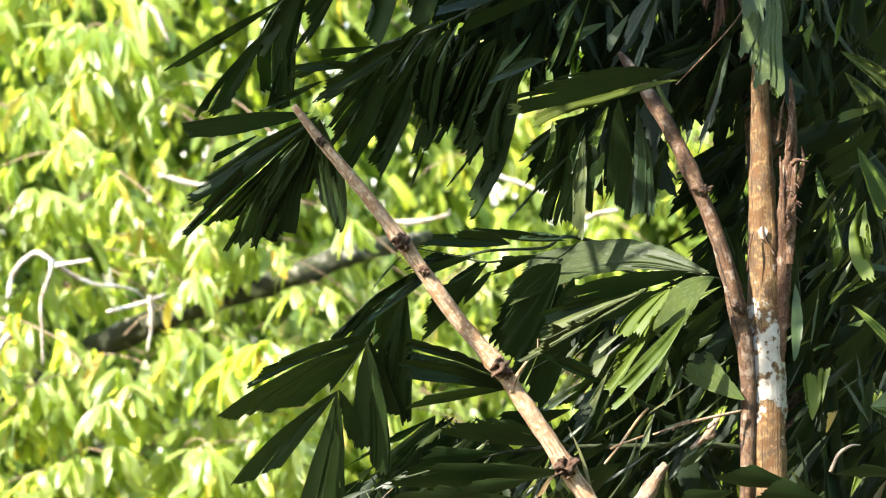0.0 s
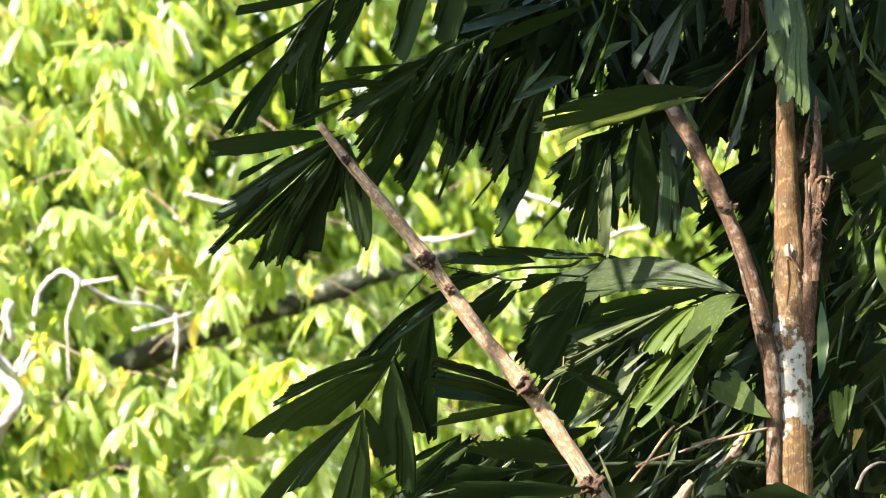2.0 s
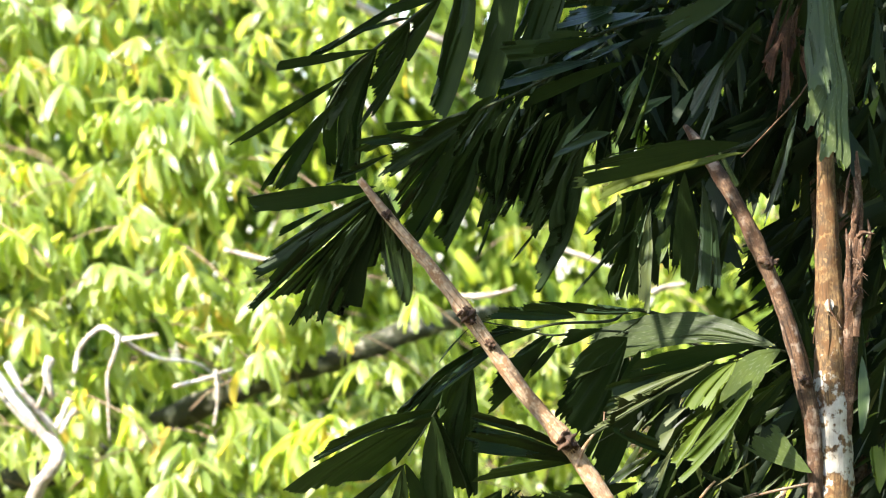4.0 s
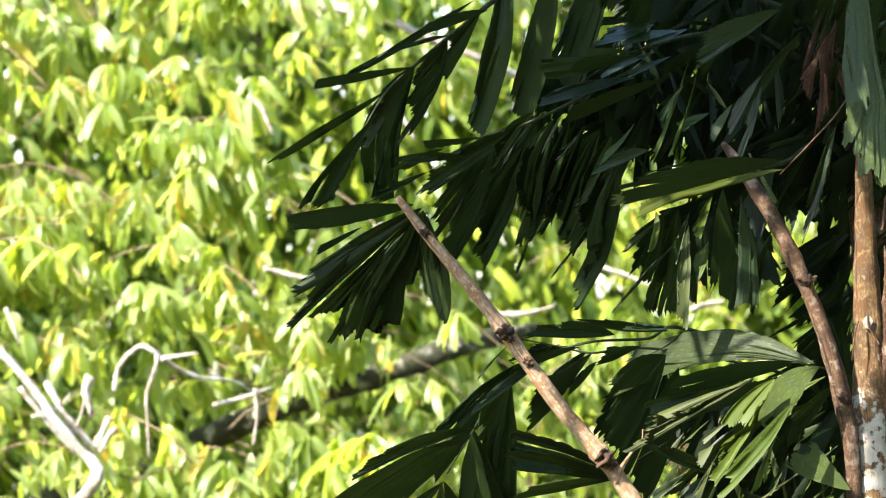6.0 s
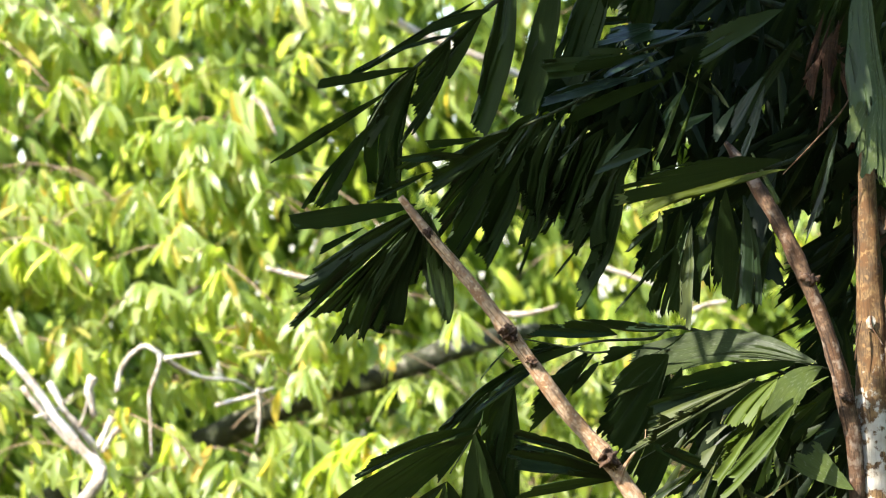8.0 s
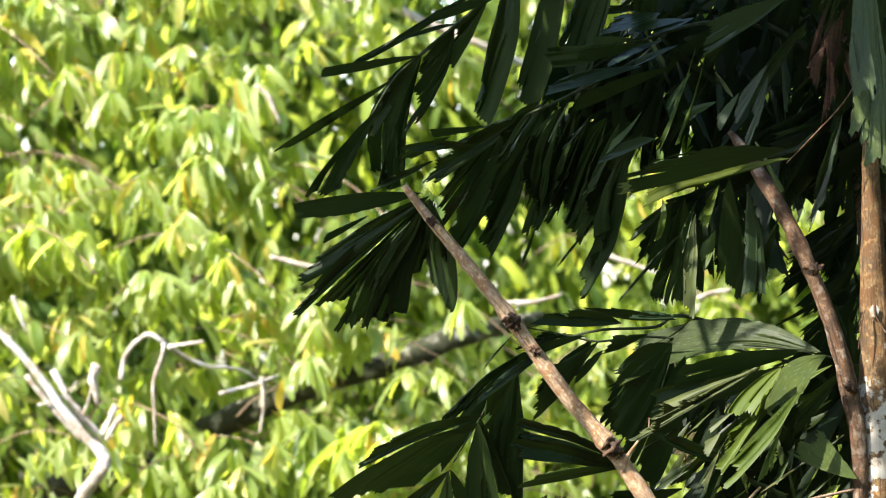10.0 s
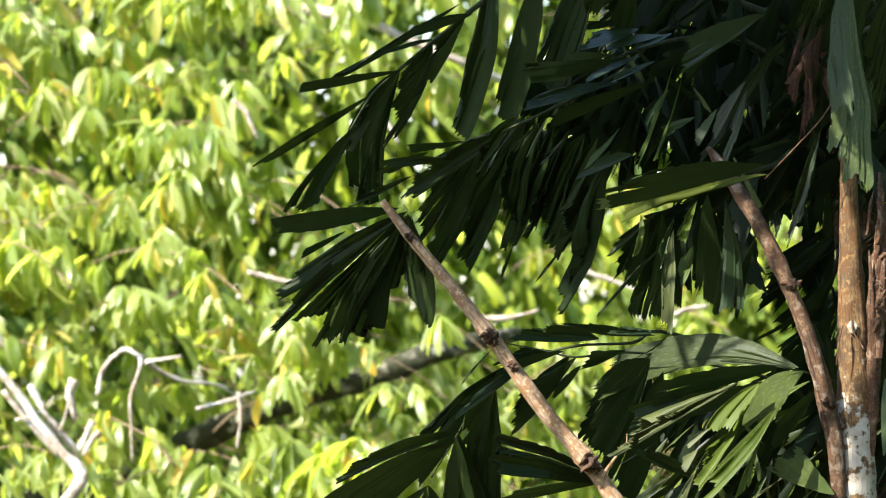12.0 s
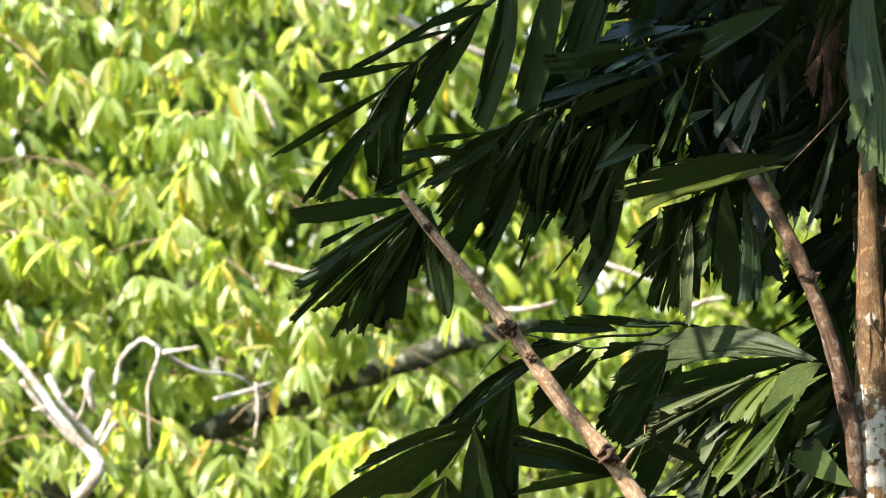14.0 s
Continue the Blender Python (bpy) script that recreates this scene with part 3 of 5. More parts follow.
# Three unseen belts of trees, added to hold back light from the sky.
make_sky_block_trees("sky_block_trees", "unseen tall trees behind the deck, added against sky light", (-14, -9, 0.5), (14, -6, 10), 5200, ((-8, -7.5), (0, -7.5), (8, -7.5)))
make_sky_block_trees("sky_block_trees", "unseen tall trees beside the palm, added against sky light", (6.5, -6, 0.5), (9, 22, 11), 5200, ((7.6, 0), (7.6, 9), (7.6, 17)))
make_sky_block_trees("sky_block_trees", "unseen low thicket on the left, added against sky light", (-14, -4, 0.3), (-12, 22, 6), 2600, ((-13, 2), (-13, 12)))

# ---- bare tree with the perch ----
tree = thing("bare_tree", "slender brown tree with pale lichen patches and bare branch", "tree", (0.667, 10.405, -0.044))
stem("trunk", [(0.667, 10.405, -0.074), (0.653, 10.425, 1.523), (0.657, 10.405, 2.922)] + [(0.665, 10.405, 3.851), (0.665, 10.405, 4.083), (0.667, 10.405, 4.257), (0.662, 10.405, 4.408), (0.657, 10.405, 4.548), (0.654, 10.405, 4.687), (0.651, 10.405, 4.838), (0.654, 10.425, 5.013), (0.663, 10.465, 5.225)], [0.06, 0.055, 0.05, 0.046, 0.04, 0.038, 0.036, 0.029, 0.0225, 0.0175, 0.0145, 0.013], TRUNK, tree, "brown trunk with white lichen", sides=24, rough=0.16, grain=20.0, knots=((0.62, 0.08, 0.02), (0.7, 0.1, 0.01)))
stem("stem", [(0.691, 10.39, 4.269), (0.698, 10.385, 4.408), (0.701, 10.375, 4.513), (0.703, 10.375, 4.605), (0.711, 10.375, 4.675), (0.717, 10.385, 4.733), (0.716, 10.385, 4.8), (0.713, 10.385, 4.85)], [0.01, 0.014, 0.0145, 0.014, 0.0125, 0.009, 0.006, 0.002], RED_BARK, tree, "broken side stem with peeling bark", sides=18, rough=0.3, per=14, grain=55.0, knots=((0.55, 0.25, 0.04), (0.38, 0.25, 0.03)))


def bark_strip(points, width, seed):
    """A thin curved plate of loose bark with ragged margins."""
    line = smooth_line(points, 10)
    r = random.Random(seed)
    verts, faces, uvs = [], [], []
    for i, p in enumerate(line):
        s = i / (len(line) - 1)
        w = width * (0.55 + 0.45 * math.sin(math.pi * min(1, s * 1.4 + 0.1))) * (1 - 0.75 * s ** 5)
        lo, hi = -w / 2 - r.uniform(0, 0.18) * w, w / 2 + r.uniform(0, 0.18) * w
        for back in (0, 0.0015):
            for j in range(5):
                x = lo + (hi - lo) * j / 4
                verts.append((p.x + x, p.y + back + 14 * x * x + 0.0012 * r.random(), p.z + r.uniform(-0.001, 0.001)))
                uvs.append((x, s * 0.2))
    for i in range(len(line) - 1):
        a, b = i * 10, i * 10 + 10
        for j in range(4):
            faces += [(a + j, a + j + 1, b + j + 1, b + j), (a + 5 + j, b + 5 + j, b + 6 + j, a + 6 + j)]
        faces += [(a, b, b + 5, a + 5), (a + 4, a + 9, b + 9, b + 4)]
    return under(mesh_object("bark_strip", verts, faces, RED_BARK, None, uvs), tree, "loose peeling strip of bark")


bark_strip([(0.697, 10.364, 4.43), (0.695, 10.358, 4.53), (0.693, 10.354, 4.63), (0.689, 10.352, 4.69)], 0.013, 1)
bark_strip([(0.71, 10.361, 4.47), (0.713, 10.354, 4.56), (0.718, 10.352, 4.65), (0.722, 10.356, 4.74)], 0.017, 2)
bark_strip([(0.722, 10.365, 4.62), (0.731, 10.352, 4.645), (0.737, 10.348, 4.68), (0.733, 10.352, 4.71)], 0.012, 3)
bark_strip([(0.703, 10.36, 4.66), (0.707, 10.355, 4.72), (0.712, 10.356, 4.78), (0.708, 10.364, 4.83)], 0.011, 4)
for pts, r in (([(0.707, 10.345, 4.7), (0.713, 10.345, 4.749), (0.705, 10.355, 4.795)], 0.008), ([(0.711, 10.34, 4.672), (0.724, 10.335, 4.681), (0.746, 10.335, 4.679)], 0.007), ([(0.686, 10.355, 4.721), (0.691, 10.355, 4.773), (0.699, 10.365, 4.813)], 0.005), ([(0.702, 10.345, 4.57), (0.713, 10.34, 4.593), (0.722, 10.34, 4.611)], 0.008), ([(0.698, 10.35, 4.524), (0.706, 10.34, 4.545), (0.713, 10.34, 4.552)], 0.009)):
    stem("bark_flake", pts, [r * 0.7, r * 0.6, r * 0.15], RED_BARK, tree, "curled flake of bark", sides=10, rough=1.0, grain=90.0)
flake_rng = random.Random(12)
for k in range(9):
    at = Vector((0.713, 10.345, 4.588)) + Vector((flake_rng.uniform(-0.012, 0.006), 0, flake_rng.uniform(-0.06, 0.05)))
    end = at + Vector((flake_rng.uniform(0.005, 0.03), -0.01, flake_rng.uniform(-0.02, 0.008)))
    stem("fibre", [tuple(at), tuple((at + end) / 2 + Vector((0, 0, 0.004))), tuple(end)], [0.0016, 0.0012, 0.0006], RED_BARK, tree, sides=5)
stem("shoot", [(0.466, 10.335, 4.778), (0.452, 10.325, 4.803), (0.433, 10.325, 4.841), (0.413, 10.335, 4.879)], [0.006, 0.0055, 0.004, 0.0025], GREEN_STALK, tree, "green young shoot", sides=10)
for pts, r in (([(0.521, 10.335, 4.633), (0.534, 10.32, 4.621), (0.548, 10.325, 4.623)], 0.008), ([(0.591, 10.35, 4.388), (0.607, 10.335, 4.379), (0.616, 10.345, 4.367)], 0.008)):
    stem("knot", pts, [r * 0.4, r, r * 0.5], KNOT, tree, "dark scaly knot", sides=18, rough=1.6, per=10, grain=140.0)
stem("limb", [(0.619, 10.385, 3.562), (0.622, 10.375, 3.969), (0.625, 10.375, 4.131), (0.622, 10.375, 4.27), (0.601, 10.365, 4.38), (0.565, 10.355, 4.513), (0.513, 10.355, 4.642), (0.462, 10.37, 4.75), (0.421, 10.4, 4.819), (0.389, 10.435, 4.87), (0.364, 10.46, 4.905)], [0.014, 0.015, 0.0155, 0.017, 0.0185, 0.0165, 0.0155, 0.0155, 0.0145, 0.012, 0.005], LIMB, tree, "brown forked limb", sides=16, rough=0.22, grain=28.0, knots=((0.62, 0.2, 0.02), (0.84, 0.25, 0.02)))
branch = stem("branch", [(0.65, 10.385, 3.47), (0.514, 10.335, 3.671)] + [(0.386, 10.305, 3.846), (0.294, 10.305, 3.991), (0.251, 10.305, 4.055), (0.191, 10.305, 4.147), (0.117, 10.305, 4.254), (0.02, 10.305, 4.371), (-0.084, 10.305, 4.514), (-0.162, 10.305, 4.616), (-0.244, 10.305, 4.714), (-0.304, 10.305, 4.792)], [0.026, 0.0235, 0.021, 0.0195, 0.0185, 0.018, 0.0168, 0.016, 0.0147, 0.013, 0.011, 0.007], PERCH, tree, "bare dry sloping branch", sides=16, rough=0.16, grain=30.0, knots=((0.37, 0.3, 0.012), (0.56, 0.32, 0.012), (0.735, 0.3, 0.014), (0.66, 0.12, 0.01)))
for pts, r in (([(-0.099, 10.293, 4.533), (-0.083, 10.287, 4.513), (-0.071, 10.293, 4.494)], 0.012), ([(0.101, 10.293, 4.271), (0.119, 10.285, 4.256), (0.131, 10.293, 4.235)], 0.014), ([(0.237, 10.29, 4.074), (0.25, 10.283, 4.056), (0.262, 10.291, 4.039)], 0.016), ([(-0.045, 10.295, 4.467), (-0.037, 10.291, 4.455), (-0.031, 10.295, 4.441)], 0.008), ([(-0.257, 10.299, 4.726), (-0.248, 10.295, 4.717), (-0.241, 10.299, 4.706)], 0.007)):
    stem("knot", pts, [r * 0.3, r, r * 0.9, r * 0.3], KNOT, tree, "dark scaly knot", sides=20, rough=1.7, per=12, grain=130.0)
def lichen(at, r, label):
    """A flat irregular crust on the bark."""
    verts, faces = [(0, -0.002, 0)], []
    for k in range(20):
        a = 2 * math.pi * k / 20
        q = r * (1 + 0.25 * noise.noise(Vector((math.cos(a) * 2, math.sin(a) * 2, at[2] * 9))))
        verts.append((q * math.cos(a) * 0.9, 0.5 * (q * math.cos(a)) ** 2 / 0.036, q * math.sin(a) * 1.2))
        faces.append((0, (k + 1) % 20 + 1, k + 1))
    ob = mesh_object("lichen", verts, faces, LICHEN, None)
    ob.location = at
    return under(ob, tree, label)


lichen((0.655, 10.365, 4.534), 0.011, "round white lichen crust")
stem("twig", [(0.139, 10.295, 4.209), (0.147, 10.29, 4.235), (0.162, 10.285, 4.26), (0.185, 10.285, 4.288), (0.199, 10.285, 4.304)], [0.007, 0.004, 0.002, 0.0015], PERCH, tree, "short dry twig", sides=8, rough=0.3)
stem("twig", [(0.179, 10.285, 4.283), (0.191, 10.285, 4.297), (0.193, 10.285, 4.318)], [0.002, 0.0015, 0.001], PERCH, tree, sides=6, rough=0.3)
stem("twig", [(0.509, 10.335, 4.628), (0.537, 10.325, 4.622), (0.55, 10.315, 4.628)], [0.008, 0.006, 0.002], LIMB, tree, "broken knot", sides=8, rough=0.3)
stem("twig", [(0.427, 10.305, 4.122), (0.484, 10.305, 4.142), (0.55, 10.315, 4.158), (0.61, 10.345, 4.169)], [0.002, 0.0025, 0.003, 0.003], STUB, tree, "thin bleached twig", sides=8, rough=0.2)
stem("twig", [(0.467, 10.305, 4.131), (0.478, 10.305, 4.142), (0.504, 10.305, 4.152)], [0.002, 0.003, 0.002], STUB, tree, sides=8, rough=0.2)
stem("twig", [(0.341, 10.325, 4.092), (0.362, 10.325, 4.102), (0.41, 10.325, 4.119)], [0.0025, 0.003, 0.002], PERCH, tree, sides=8, rough=0.2)
stem("twig", [(0.33, 10.335, 4.061), (0.362, 10.325, 4.102), (0.396, 10.325, 4.15), (0.419, 10.325, 4.176)], [0.003, 0.003, 0.003, 0.002], PERCH, tree, sides=8, rough=0.2)
stem("stub", [(0.36, 10.37, 3.9), (0.386, 10.36, 3.95), (0.423, 10.345, 4.012), (0.455, 10.335, 4.062)], [0.022, 0.02, 0.016, 0.008], STUB, tree, "weathered broken stub", sides=16, rough=0.35, grain=60.0)
stem("twig", [(0.79, 10.33, 4.045), (0.806, 10.33, 4.08), (0.83, 10.33, 4.098), (0.852, 10.335, 4.1)], [0.004, 0.0035, 0.003, 0.0015], STUB, tree, "crooked bare twig", sides=8, rough=0.3)
stem("stub", [(0.505, 10.335, 4.092), (0.543, 10.325, 4.123), (0.563, 10.335, 4.161)], [0.003, 0.009, 0.005], STUB, tree, "peeling strip of bark", sides=12, rough=1.0, grain=60.0)
sheath_rng = random.Random(4)
strips = [blade(0.12 * k, 0.028 * w, 0.2, d, 0.5, 0.3, 0.03 * c, sheath_rng, 8, 7) for k, w, d, c in ((1, 1, 1, 1), (1.4, 0.7, -1, -1), (0.8, 1.3, 1, -2), (1.2, 0.9, -1, 1))]
hung = []
for k in range(14):
    top = Vector((0.579, 10.375, 5.08)) + Vector((sheath_rng.gauss(0, 0.014), sheath_rng.uniform(-0.02, 0.02), sheath_rng.uniform(-0.02, 0.09)))
    hung.append((k % 4, lay(top, top + Vector((sheath_rng.gauss(-0.15, 0.2), 0, -1)), (0, -1, 0), sheath_rng.uniform(-60, 60))))
under(joined("dry_sheath", strips, hung, SHEATH), tree, "hanging brown fibrous sheath")
for pts in ([(0.634, 10.305, 5.03), (0.593, 10.305, 4.961), (0.536, 10.305, 4.898), (0.475, 10.325, 4.835)], [(0.655, 10.365, 4.547), (0.657, 10.36, 4.524), (0.679, 10.355, 4.487)], [(0.634, 10.355, 4.536), (0.626, 10.345, 4.501), (0.621, 10.345, 4.455)]):
    stem("twig", pts, [0.0022, 0.002, 0.0012], LIMB, tree, "thin dry stalk", sides=6)

# ---- fishtail palm ----
palm = thing("fishtail_palm", "fishtail palm with dark green jagged wedge-shaped leaflets in clumps", "palm", (0.75, 11.0, 0))
stem("stem", [(0.75, 11.0, -0.1), (0.74, 10.95, 2.5), (0.72, 10.85, 4.4), (0.6, 10.75, 5.6)], [0.07, 0.06, 0.055, 0.04], LIMB, palm, "ringed palm stem hidden in foliage")
leaf_rng = random.Random(21)


def frond(points, r0, r1, label):
    start = Vector((0.7, 10.8, points[0][2] - 0.15))
    ob = stem("frond", [tuple(start)] + points, [r0 * 1.6, r0, (r0 + r1) / 2, r1], RACHIS, None, sides=8, rough=0.05)
    return under(ob, palm, label)


def shaded_side(base, tip, face, extra=0.0):
    """The pose nearest to face in which the leaf turns its shaded side to the deck."""
    best = None
    for a in range(0, 90, 10):
        for sign in (1, -1):
            m = lay(base, tip, face, sign * a + extra)
            n = m.col[2].xyz
            if n.y < -0.4:
                if n.dot(SUN) < -0.03:
                    return m
                if best is None or n.dot(SUN) < best[0]:
                    best = (n.dot(SUN), m)
    return best[1] if best else lay(base, tip, face, extra)


def leaflets(parent, rows):
    """Leaflets of one frond. The shaded tones hang with their undersides to the deck, the sunlit tones face the sun."""
    for base, tip, width, oblique, side, mid, jag, curve, turn, lit_tone in rows:
        length = (Vector(tip) - Vector(base)).length
        face = (0.62, -0.7, -0.5) if lit_tone < 0.3 else ((0.3, -0.9, 0.05) if lit_tone < 0.65 else (-0.3, -0.8, 0.5))
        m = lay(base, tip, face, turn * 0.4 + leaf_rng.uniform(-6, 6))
        if lit_tone < 0.3:
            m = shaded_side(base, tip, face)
        wide = width / max(0.5, -m.col[2].y)
        fine = max(8, min(34, int(width / 0.0034)))
        v, f, u = blade(length, wide, oblique, side, mid, jag, curve, leaf_rng, 9, fine, 0.05, 0.38 if width / length < 0.17 else 0.58)
        ob = mesh_object("leaflet", v, f, PALM if lit_tone < 0.3 else (PALM_MID if lit_tone < 0.65 else PALM_SUNLIT), None, u)
        ob.matrix_basis = m
        under(ob, parent)


def fishtail(base, tip, shoulder, jag, bow, belly, rng):
    """A fishtail leaflet: a smooth margin runs from base to tip, the inner one from base to shoulder, and the edge between
    is bitten off in small teeth and torn here and there. bow, belly: how far the two margins swell."""
    b, t, q = Vector(base), Vector(tip), Vector(shoulder)
    n = (q - b).cross(t - b).normalized()
    if n.y > 0:
        n = -n
    edge, long = q - t, (t - b).length
    out = edge.cross(n).normalized()
    if out.dot((t + q) / 2 - b) < 0:
        out = -out
    side = (t - b).cross(n).normalized()
    if side.dot(q - b) > 0:
        side = -side
    inner = (q - b).cross(n).normalized()
    if inner.dot(t - b) > 0:
        inner = -inner
    span = edge.length
    axis = ((t + q) / 2 - b).normalized()
    cols = max(8, min(64, int(span / 0.0031)))
    tears = {}
    for k in range(int(jag * (1.2 + span * 14))):
        if cols > 11 and rng.random() < 0.7:
            tears[rng.randrange(3, cols - 2)] = (rng.uniform(0.45, 0.85), rng.uniform(0.002, 0.006) * jag)
    strips, part, drop = [], 0, 0.0
    for j in range(cols + 1):
        c = j / cols
        wave = 0.026 * jag * min(1, span * 12) * max(-0.4, noise.noise(Vector((c * span * 45, long * 97, span * 131))))
        tooth = (rng.uniform(0.25, 1.0) if j % 2 else rng.uniform(-0.2, 0.1)) * 0.0095 * min(1.3, jag)
        if j in (0, cols):
            tooth = 0
        e = t + edge * c + out * (0.06 * span * 4 * c * (1 - c) + tooth + wave - drop) - edge.normalized() * tooth * 0.6
        if j in tears:
            strips.append((c, e, -1, part, tears[j]))
            part, drop = part + 1, 0.012 * jag * rng.random()
            strips.append((c, e - out * drop, 1, part, tears[j]))
        else:
            strips.append((c, e, 0, part, (1.0, 0.0)))
    rows = 10 if long < 0.1 else 26
    sway, flap = rng.uniform(-0.03, 0.03), rng.uniform(-0.03, 0.05)
    saw = [rng.uniform(0.1, 1.0) if rng.random() < 0.4 else 0 for k in range(rows + 1)]
    curl, dish = rng.uniform(-0.03, 0.04), rng.uniform(0.0, 0.05)
    verts, faces, uvs = [], [], []
    for i in range(rows + 1):
        s = i / rows
        for j, (c, e, sign, g, (start, gap)) in enumerate(strips):
            d = e - b - axis * (e - b).dot(axis)
            p = b + axis * (e - b).dot(axis) * s + d * s ** 0.82 + (side * bow * (1 - c) ** 1.5 + inner * belly * c ** 1.5) * long * 4 * s * (1 - s)
            p += side * long * (sway * 4 * s * (1 - s) + 0.012 * jag * noise.noise(Vector((s * 4, long * 53, span * 91))))
            p += edge.normalized() * flap * span * s * math.sin(c * 9 + long * 40) * 0.4
            p += edge.normalized() * sign * gap * max(0, s - start) / (1 - start + 0.01)
            if j == len(strips) - 1 and 0.3 < s < 1:
                p -= inner * 0.0042 * min(1.3, jag) * saw[i]
            p += n * ((0.00012 if j % 2 else -0.00012) * min(1, s * 3) + curl * long * s * s + dish * span * s * 4 * (c - 0.5) ** 2)
            verts.append(tuple(p - b))
            uvs.append((c * span, long * s))
    w = len(strips)
    for i in range(rows):
        for j in range(w - 1):
            if strips[j][3] == strips[j + 1][3]:
                a = i * w + j
                faces.append((a, a + 1, a + 1 + w, a + w))
    return verts, faces, uvs


# Skins mostly tell how lit a leaflet is, through its colour.
LEAFLET_SKIN = {"dark": PALM, "dim": PALM_DIM, "sheen": PALM_DIM, "mid": PALM_MID, "green": PALM_GREEN, "torn": PALM_TORN, "olive": PALM_OLIVE, "lit": PALM_SUNLIT, "pale": PALM_PALE, "grey": PALM_GREY, "yellow": PALM_YELLOW}
LEAFLET_LABEL = {"olive": "half lit olive leaflet", "torn": "torn ragged leaflet", "grey": "greyish leaflet in a sunlit tone", "pale": "pale leaflet in a sunlit tone", "yellow": "yellowed leaflet", "lit": "leaflet in a sunlit tone"}


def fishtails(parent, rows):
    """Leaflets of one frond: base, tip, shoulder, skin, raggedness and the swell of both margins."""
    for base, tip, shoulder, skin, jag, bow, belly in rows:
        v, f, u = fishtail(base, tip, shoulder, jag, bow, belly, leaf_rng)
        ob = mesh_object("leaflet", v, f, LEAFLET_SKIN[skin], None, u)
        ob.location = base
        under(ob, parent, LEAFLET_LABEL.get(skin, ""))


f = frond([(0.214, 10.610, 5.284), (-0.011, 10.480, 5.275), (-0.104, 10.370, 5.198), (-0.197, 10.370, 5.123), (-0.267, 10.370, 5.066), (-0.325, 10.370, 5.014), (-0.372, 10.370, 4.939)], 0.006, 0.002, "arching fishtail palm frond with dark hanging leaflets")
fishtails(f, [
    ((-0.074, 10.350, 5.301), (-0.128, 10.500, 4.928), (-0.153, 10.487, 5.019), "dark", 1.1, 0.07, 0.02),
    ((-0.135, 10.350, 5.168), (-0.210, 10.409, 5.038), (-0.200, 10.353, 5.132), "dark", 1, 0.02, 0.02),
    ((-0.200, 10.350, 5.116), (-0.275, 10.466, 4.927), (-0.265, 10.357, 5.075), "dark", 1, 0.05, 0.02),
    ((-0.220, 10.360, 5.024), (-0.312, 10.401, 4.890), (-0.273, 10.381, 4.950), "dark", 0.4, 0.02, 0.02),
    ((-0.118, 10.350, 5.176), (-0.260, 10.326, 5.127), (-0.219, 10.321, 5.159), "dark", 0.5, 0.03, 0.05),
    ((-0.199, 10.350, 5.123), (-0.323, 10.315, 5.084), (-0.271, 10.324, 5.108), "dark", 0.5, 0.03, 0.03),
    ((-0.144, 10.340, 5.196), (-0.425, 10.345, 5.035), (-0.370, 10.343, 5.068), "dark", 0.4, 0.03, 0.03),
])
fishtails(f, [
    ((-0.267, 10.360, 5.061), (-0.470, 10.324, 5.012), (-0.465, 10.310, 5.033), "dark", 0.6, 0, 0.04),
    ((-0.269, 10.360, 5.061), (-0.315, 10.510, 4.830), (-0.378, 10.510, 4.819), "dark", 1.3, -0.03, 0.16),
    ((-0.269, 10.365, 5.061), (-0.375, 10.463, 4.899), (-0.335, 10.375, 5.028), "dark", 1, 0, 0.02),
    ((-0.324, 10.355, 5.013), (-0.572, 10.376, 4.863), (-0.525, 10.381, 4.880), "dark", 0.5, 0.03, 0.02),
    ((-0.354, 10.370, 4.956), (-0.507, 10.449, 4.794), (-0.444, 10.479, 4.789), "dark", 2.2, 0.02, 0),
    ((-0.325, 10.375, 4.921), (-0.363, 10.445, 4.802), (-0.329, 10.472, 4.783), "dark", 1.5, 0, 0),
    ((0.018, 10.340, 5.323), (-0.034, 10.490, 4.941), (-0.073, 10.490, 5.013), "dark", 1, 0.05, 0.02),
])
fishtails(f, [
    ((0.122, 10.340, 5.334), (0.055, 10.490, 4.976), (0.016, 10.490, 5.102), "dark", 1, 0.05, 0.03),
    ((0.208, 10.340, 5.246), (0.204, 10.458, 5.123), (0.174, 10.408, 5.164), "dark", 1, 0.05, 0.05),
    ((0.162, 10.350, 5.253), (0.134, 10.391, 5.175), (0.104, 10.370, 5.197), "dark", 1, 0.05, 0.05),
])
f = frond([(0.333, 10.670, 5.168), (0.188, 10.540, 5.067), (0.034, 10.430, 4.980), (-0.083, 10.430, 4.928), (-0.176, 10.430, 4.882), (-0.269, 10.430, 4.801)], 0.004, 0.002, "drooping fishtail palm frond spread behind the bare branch")
